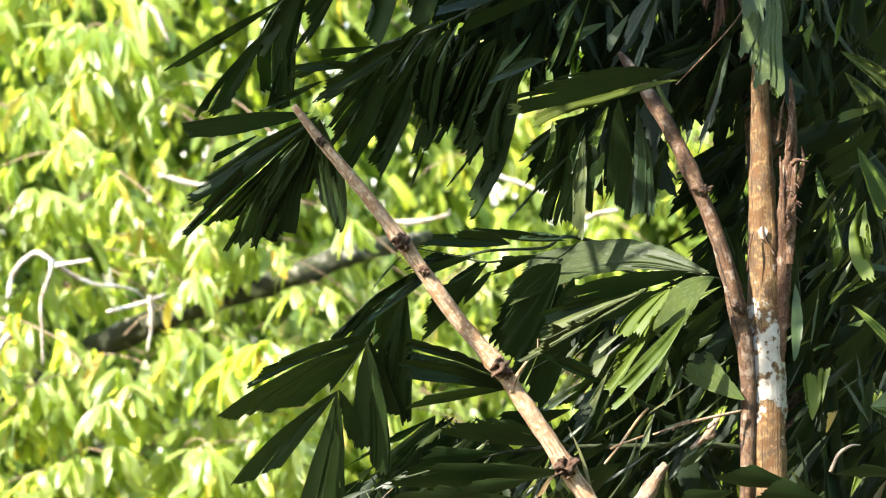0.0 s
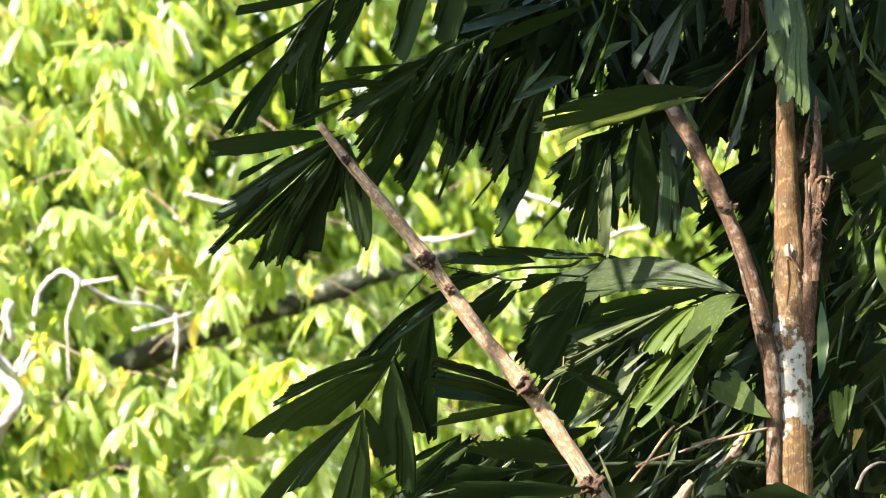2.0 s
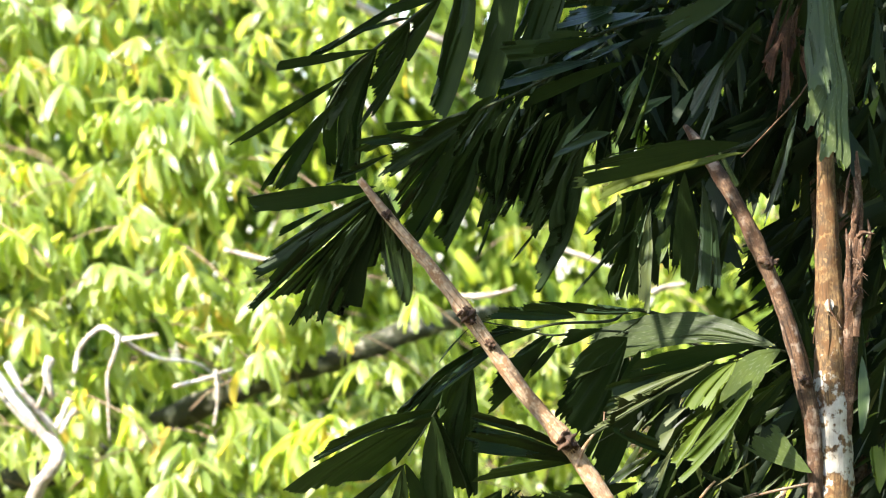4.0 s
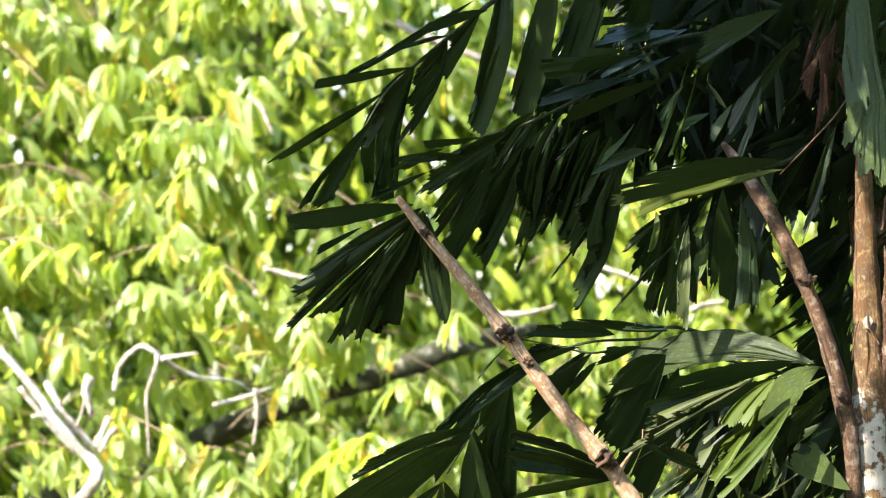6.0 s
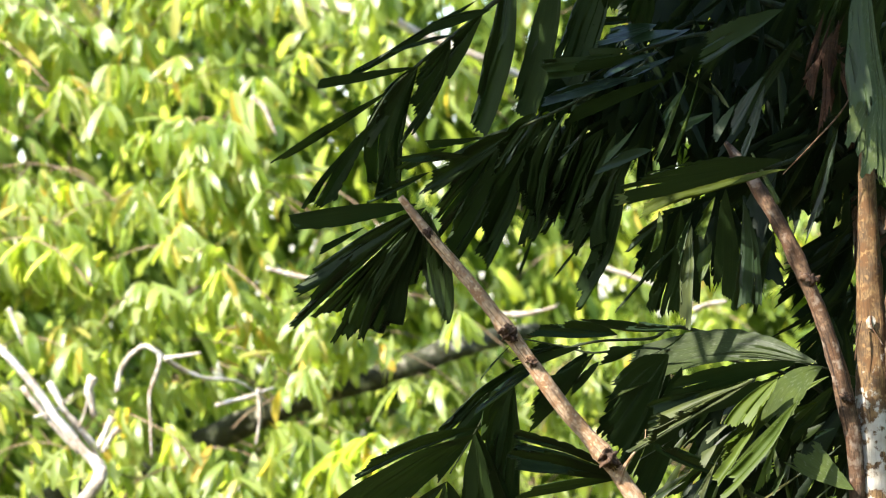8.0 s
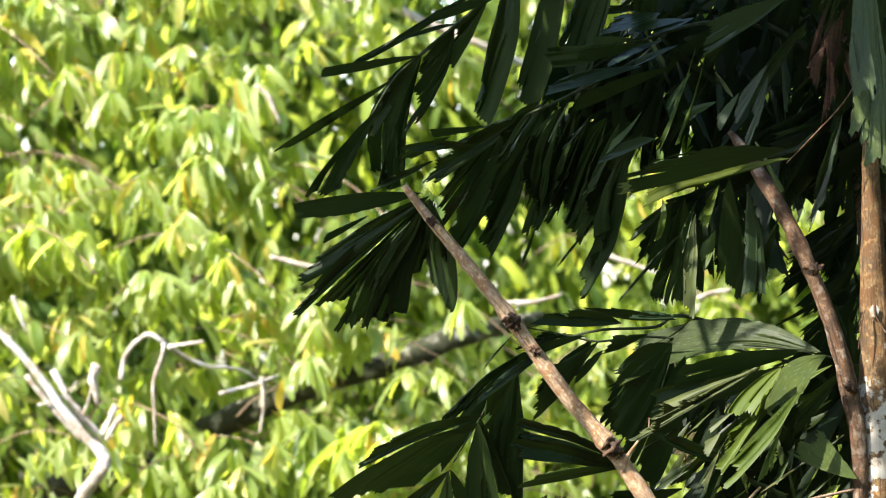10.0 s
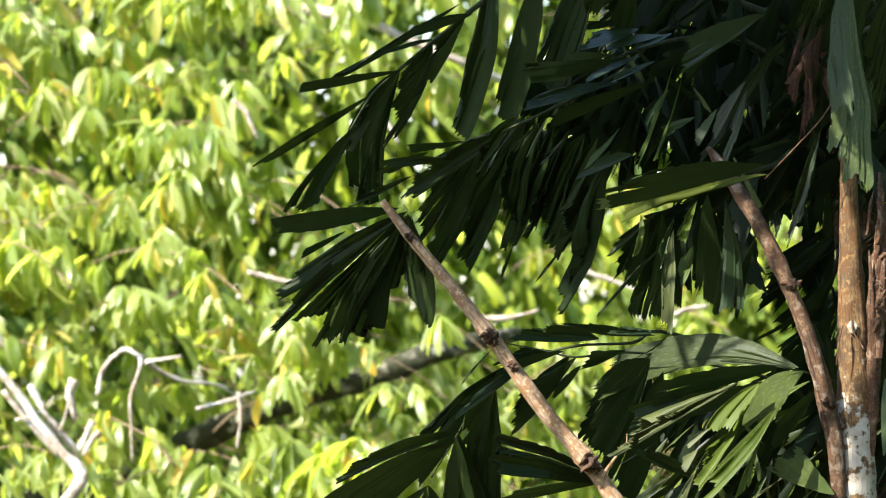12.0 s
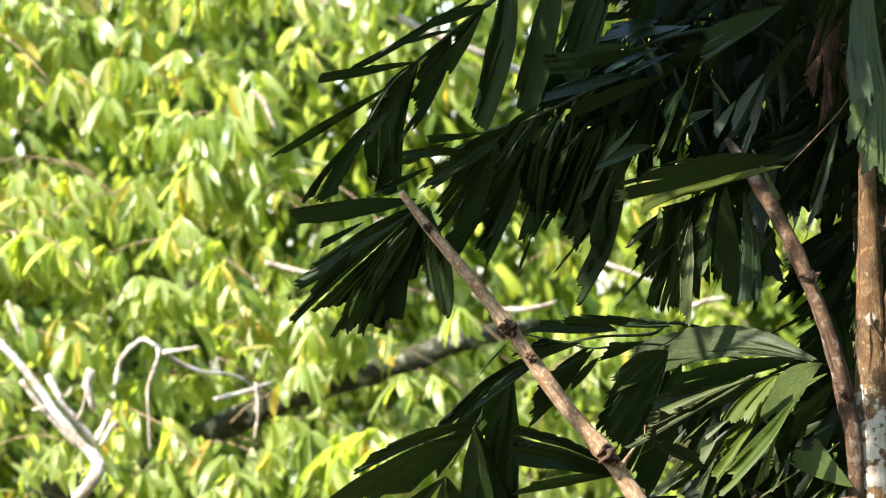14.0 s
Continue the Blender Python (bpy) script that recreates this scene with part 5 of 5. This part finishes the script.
fishtails(f, [
    ((0.855, 10.410, 4.478), (0.918, 10.403, 4.461), (0.883, 10.397, 4.449), "mid", 0.8, 0, 0),
    ((0.884, 10.410, 4.606), (0.925, 10.414, 4.664), (0.935, 10.395, 4.617), "lit", 0.8, 0, 0),
    ((0.820, 10.410, 4.118), (0.852, 10.407, 4.124), (0.855, 10.414, 4.141), "lit", 0.5, 0, 0),
    ((0.838, 10.410, 3.990), (0.862, 10.419, 4.024), (0.847, 10.426, 4.030), "lit", 0.5, 0, 0),
    ((0.878, 10.410, 4.176), (0.925, 10.413, 4.211), (0.910, 10.402, 4.153), "mid", 1, 0, 0),
    ((0.761, 10.390, 4.965), (0.750, 10.366, 4.904), (0.739, 10.386, 4.942), "lit", 0.3, 0, 0),
    ((0.824, 10.390, 5.011), (0.803, 10.369, 4.913), (0.815, 10.377, 4.953), "lit", 0.3, 0.03, 0),
])
fishtails(f, [
    ((0.743, 10.390, 5.035), (0.726, 10.359, 4.946), (0.731, 10.365, 4.964), "mid", 0.4, 0.03, 0),
    ((0.761, 10.400, 4.315), (0.733, 10.406, 4.298), (0.744, 10.406, 4.311), "lit", 0.4, 0, 0),
    ((0.796, 10.400, 4.304), (0.761, 10.398, 4.290), (0.775, 10.402, 4.304), "mid", 0.4, 0, 0),
    ((0.831, 10.400, 4.344), (0.863, 10.398, 4.356), (0.856, 10.391, 4.341), "lit", 0.4, 0, 0),
    ((0.756, 10.410, 4.466), (0.730, 10.413, 4.455), (0.745, 10.413, 4.466), "lit", 0.4, 0, 0),
    ((0.768, 10.410, 4.443), (0.744, 10.401, 4.411), (0.753, 10.407, 4.429), "mid", 0.4, 0, 0),
    ((0.953, 10.470, 5.015), (0.903, 10.542, 4.878), (0.874, 10.495, 4.935), "dark", 0.8, 0, 0),
])
fishtails(f, [
    ((0.908, 10.480, 4.758), (0.818, 10.528, 4.619), (0.789, 10.459, 4.700), "dark", 0.8, 0, 0),
    ((0.814, 10.480, 4.454), (0.749, 10.553, 4.313), (0.733, 10.492, 4.384), "dark", 0.8, 0, 0),
    ((0.908, 10.480, 4.361), (0.846, 10.588, 4.194), (0.815, 10.499, 4.290), "dark", 0.8, 0, 0),
])
f = frond([(0.751, 10.580, 5.162), (0.683, 10.450, 5.143), (0.642, 10.340, 5.101)], 0.006, 0.003, "fishtail palm frond with pale torn leaflets beside the trunk")
fishtails(f, [
    ((0.635, 10.270, 5.269), (0.686, 10.250, 4.819), (0.596, 10.226, 4.898), "torn", 2.4, 0, 0),
    # Leaflet added in front, for the shade on the torn one's upper half.
    ((0.632, 10.255, 5.274), (0.645, 10.177, 4.953), (0.592, 10.196, 4.997), "mid", 2.2, 0, 0),
    ((0.642, 10.260, 5.234), (0.699, 10.410, 4.977), (0.660, 10.410, 5.001), "dark", 1.6, 0, 0),
    ((0.652, 10.280, 5.098), (0.681, 10.336, 4.868), (0.694, 10.325, 4.950), "dim", 1.2, 0, 0.03),
    ((0.661, 10.280, 4.897), (0.678, 10.225, 4.807), (0.665, 10.232, 4.815), "lit", 1, 0, 0),
    ((0.595, 10.340, 5.078), (0.602, 10.450, 4.944), (0.576, 10.401, 4.989), "dark", 0.8, 0, 0),
    ((0.674, 10.310, 5.318), (0.613, 10.445, 5.096), (0.586, 10.379, 5.184), "dark", 1, 0.03, 0.03),
])
fishtails(f, [
    ((0.710, 10.330, 5.285), (0.655, 10.468, 5.039), (0.627, 10.383, 5.150), "dark", 1, 0.03, 0.03),
    ((0.630, 10.340, 5.309), (0.578, 10.452, 5.084), (0.545, 10.377, 5.184), "dark", 1, 0.03, 0.03),
    ((0.757, 10.340, 5.240), (0.721, 10.490, 4.969), (0.692, 10.405, 5.105), "dark", 1, 0.03, 0.03),
    ((0.594, 10.360, 4.940), (0.542, 10.508, 4.773), (0.546, 10.491, 4.792), "dark", 1, 0.03, 0),
])
f = frond([(0.54, 10.605, 4.407), (0.324, 10.505, 4.466), (0.183, 10.405, 4.483), (0.09, 10.375, 4.473), (0.027, 10.365, 4.486), (-0.06, 10.365, 4.503)], 0.003, 0.0015, "dark fishtail palm frond reaching behind the branch")
leaflets(f, [
    ((0.252, 10.365, 4.517), (0.018, 10.355, 4.544), 0.023, 0.3, 1, 0.5, 0.16, 0.03, 10, 0),
    ((0.047, 10.355, 4.537), (-0.057, 10.355, 4.501), 0.006, 0.3, 1, 0.5, 0.05, 0.06, 10, 0),
    ((0.09, 10.385, 4.471), (-0.068, 10.375, 4.318), 0.06, 0.3, 1, 0.5, 0.1, 0, 0, 0),
    ((0.046, 10.385, 4.486), (-0.076, 10.375, 4.464), 0.035, 0.3, 1, 0.5, 0.1, 0, 10, 0),
    ((0.192, 10.385, 4.487), (0.09, 10.375, 4.455), 0.03, 0.3, 1, 0.5, 0.1, 0, 10, 0),
])
f = frond([(0.646, 10.605, 4.075), (0.37, 10.505, 4.091), (0.135, 10.455, 4.081), (-0.098, 10.405, 4.025)], 0.006, 0.002, "shaded low fishtail palm frond")
leaflets(f, [
    ((0.262, 10.405, 4.095), (-0.049, 10.405, 4.144), 0.074, 0.4, 1, 0.4, 0.16, 0.02, 15, 0.0),
    ((0.25, 10.385, 4.043), (-0.167, 10.385, 4.026), 0.062, 0.4, 1, 0.4, 0.16, 0.04, 20, 0.0),
    ((0.169, 10.385, 3.985), (-0.26, 10.385, 3.98), 0.069, 0.3, 1, 0.5, 0.18, 0.03, 20, 0.0),
    ((0.262, 10.405, 4.17), (0.042, 10.405, 4.116), 0.064, 0.35, 1, 0.5, 0.06, 0.03, 15, 0.15),
    ((0.205, 10.415, 4.083), (0.019, 10.405, 3.961), 0.069, 0.35, 1, 0.5, 0.08, 0.0, 0, 0.0),
    ((0.111, 10.405, 4.083), (-0.109, 10.405, 4.048), 0.057, 0.35, 1, 0.5, 0.1, 0.0, 10, 0.0),
    ((0.18, 10.365, 4.027), (-0.005, 10.365, 3.992), 0.03, 0.35, 1, 0.5, 0.1, 0.0, 30, 0.0),
])
leaflets(f, [
    ((0.35, 10.405, 4.106), (0.251, 10.405, 4.048), 0.025, 0.35, 1, 0.5, 0.1, 0.0, 30, 0.0),
    ((0.368, 10.425, 4.059), (0.228, 10.405, 3.967), 0.069, 0.35, 1, 0.5, 0.1, 0.0, 0, 0.0),
    ((0.729, 10.275, 4.017), (0.546, 10.245, 4.055), 0.046, 0.35, 1, 0.5, 0.05, 0.03, 25, 0.0),
    ((0.774, 10.255, 3.992), (0.624, 10.235, 4.012), 0.057, 0.3, 1, 0.5, 0.05, 0.0, 35, 0.0),
    ((0.96, 10.285, 4.042), (0.786, 10.265, 4.049), 0.03, 0.3, 1, 0.5, 0.05, 0.0, 35, 0.0),
    ((0.592, 10.285, 4.008), (0.454, 10.265, 3.968), 0.046, 0.3, 1, 0.5, 0.05, 0.0, 10, 0.1),
])


def make_dense_foliage():
    """The crowded inner leaflets of the palm, and unseen leaves added overhead to shade them."""
    r = random.Random(31)
    shapes = [blade(0.2 * k, 0.075 * w, o, s, 0.4, 0.1, 0.0, r, 5, 10) for k, w, o, s in ((1, 0.7, 0.3, 1), (0.8, 0.9, 0.2, -1), (1.2, 0.45, 0.45, 1), (0.9, 0.35, 0.4, -1), (1.1, 1.0, 0.25, 1), (0.8, 0.3, 0.3, -1))]
    places = []
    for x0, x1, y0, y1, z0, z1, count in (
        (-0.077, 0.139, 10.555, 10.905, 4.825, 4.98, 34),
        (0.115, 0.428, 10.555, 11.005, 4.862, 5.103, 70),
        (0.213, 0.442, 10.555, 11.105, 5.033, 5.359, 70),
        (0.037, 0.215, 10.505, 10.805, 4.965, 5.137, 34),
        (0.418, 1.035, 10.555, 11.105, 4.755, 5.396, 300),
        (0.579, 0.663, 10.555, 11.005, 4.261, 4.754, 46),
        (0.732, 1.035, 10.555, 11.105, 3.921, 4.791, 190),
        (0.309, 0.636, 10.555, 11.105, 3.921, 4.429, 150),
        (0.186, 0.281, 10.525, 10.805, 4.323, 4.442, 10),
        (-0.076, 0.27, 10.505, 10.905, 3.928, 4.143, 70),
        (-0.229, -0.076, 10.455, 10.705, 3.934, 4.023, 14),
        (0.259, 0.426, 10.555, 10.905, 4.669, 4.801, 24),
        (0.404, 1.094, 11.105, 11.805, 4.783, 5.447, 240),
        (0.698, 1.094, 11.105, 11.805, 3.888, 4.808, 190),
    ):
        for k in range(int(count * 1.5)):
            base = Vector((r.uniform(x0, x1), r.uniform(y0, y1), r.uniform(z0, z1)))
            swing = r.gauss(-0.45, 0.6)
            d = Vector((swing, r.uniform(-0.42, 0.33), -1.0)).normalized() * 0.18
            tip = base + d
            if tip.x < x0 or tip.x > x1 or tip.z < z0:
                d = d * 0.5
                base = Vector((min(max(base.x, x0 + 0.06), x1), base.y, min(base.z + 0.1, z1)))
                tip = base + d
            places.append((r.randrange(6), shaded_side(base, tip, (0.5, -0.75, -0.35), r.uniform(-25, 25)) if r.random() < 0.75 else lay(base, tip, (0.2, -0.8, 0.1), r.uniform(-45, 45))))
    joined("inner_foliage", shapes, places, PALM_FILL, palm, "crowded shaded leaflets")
    slivers = [blade(0.13 * k, 0.014 * w, 0.35, d, 0.4, 0.12, 0.05, r, 6, 6) for k, w, d in ((1, 1, 1), (0.8, 1.6, -1), (1.2, 0.8, 1), (0.7, 1.2, -1), (0.5, 1.5, 1))]
    places = []
    for x0, x1, y0, y1, z0, z1, count in (
        (0.252, 0.601, 10.385, 10.505, 3.989, 4.36, 55),
        (0.717, 0.958, 10.425, 10.605, 3.961, 4.724, 34),
        (-0.168, 0.252, 10.405, 10.505, 3.976, 4.058, 26),
        (-0.075, 0.252, 10.425, 10.505, 4.011, 4.198, 16),
    ):
        for k in range(count):
            base = Vector((r.uniform(x0, x1), r.uniform(y0, y1), r.uniform(z0, z1)))
            d = Vector((r.gauss(-0.6, 0.6), r.uniform(-0.42, 0.33), -0.9))
            places.append((r.randrange(5), lay(base, base + d, (-0.2, -0.8, 0.3), r.uniform(-60, 60))))
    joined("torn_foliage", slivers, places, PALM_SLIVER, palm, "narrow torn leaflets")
    # Unseen leaves set towards the sun, left out where sunlight must pass.
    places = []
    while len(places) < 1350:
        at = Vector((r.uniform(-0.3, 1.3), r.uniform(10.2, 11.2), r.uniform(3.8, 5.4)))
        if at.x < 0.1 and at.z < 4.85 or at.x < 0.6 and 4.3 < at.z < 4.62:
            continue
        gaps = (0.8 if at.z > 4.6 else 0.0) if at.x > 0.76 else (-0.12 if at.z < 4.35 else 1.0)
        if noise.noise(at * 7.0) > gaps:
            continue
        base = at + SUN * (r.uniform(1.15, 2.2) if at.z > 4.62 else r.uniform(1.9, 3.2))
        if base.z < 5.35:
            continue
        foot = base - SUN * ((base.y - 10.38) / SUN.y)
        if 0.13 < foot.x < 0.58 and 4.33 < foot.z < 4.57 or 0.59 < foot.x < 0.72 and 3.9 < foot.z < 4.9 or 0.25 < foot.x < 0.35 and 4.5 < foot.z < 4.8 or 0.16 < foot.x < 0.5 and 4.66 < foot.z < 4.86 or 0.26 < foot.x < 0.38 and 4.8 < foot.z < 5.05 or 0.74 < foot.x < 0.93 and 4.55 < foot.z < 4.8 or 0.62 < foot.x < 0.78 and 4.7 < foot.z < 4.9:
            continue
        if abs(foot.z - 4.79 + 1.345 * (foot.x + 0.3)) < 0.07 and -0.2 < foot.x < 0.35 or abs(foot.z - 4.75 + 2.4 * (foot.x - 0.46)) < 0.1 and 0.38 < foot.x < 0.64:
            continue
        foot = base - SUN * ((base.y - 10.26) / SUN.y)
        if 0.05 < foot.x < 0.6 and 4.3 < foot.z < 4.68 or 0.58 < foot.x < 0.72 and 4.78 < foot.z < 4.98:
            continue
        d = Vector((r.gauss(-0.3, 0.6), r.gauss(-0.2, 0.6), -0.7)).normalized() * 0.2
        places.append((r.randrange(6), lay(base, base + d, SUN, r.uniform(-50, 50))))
    # A few more added out of view, to shade the branch's tip.
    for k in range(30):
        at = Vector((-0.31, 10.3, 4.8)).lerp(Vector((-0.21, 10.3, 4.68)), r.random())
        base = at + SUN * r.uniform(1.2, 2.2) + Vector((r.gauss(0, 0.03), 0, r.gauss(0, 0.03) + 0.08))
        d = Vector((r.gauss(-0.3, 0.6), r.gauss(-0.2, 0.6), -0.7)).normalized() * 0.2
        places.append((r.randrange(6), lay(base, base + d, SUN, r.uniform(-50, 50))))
    joined("upper_crown", shapes, places, PALM_FILL, palm, "unseen leaves added overhead to cast shade")


make_dense_foliage()
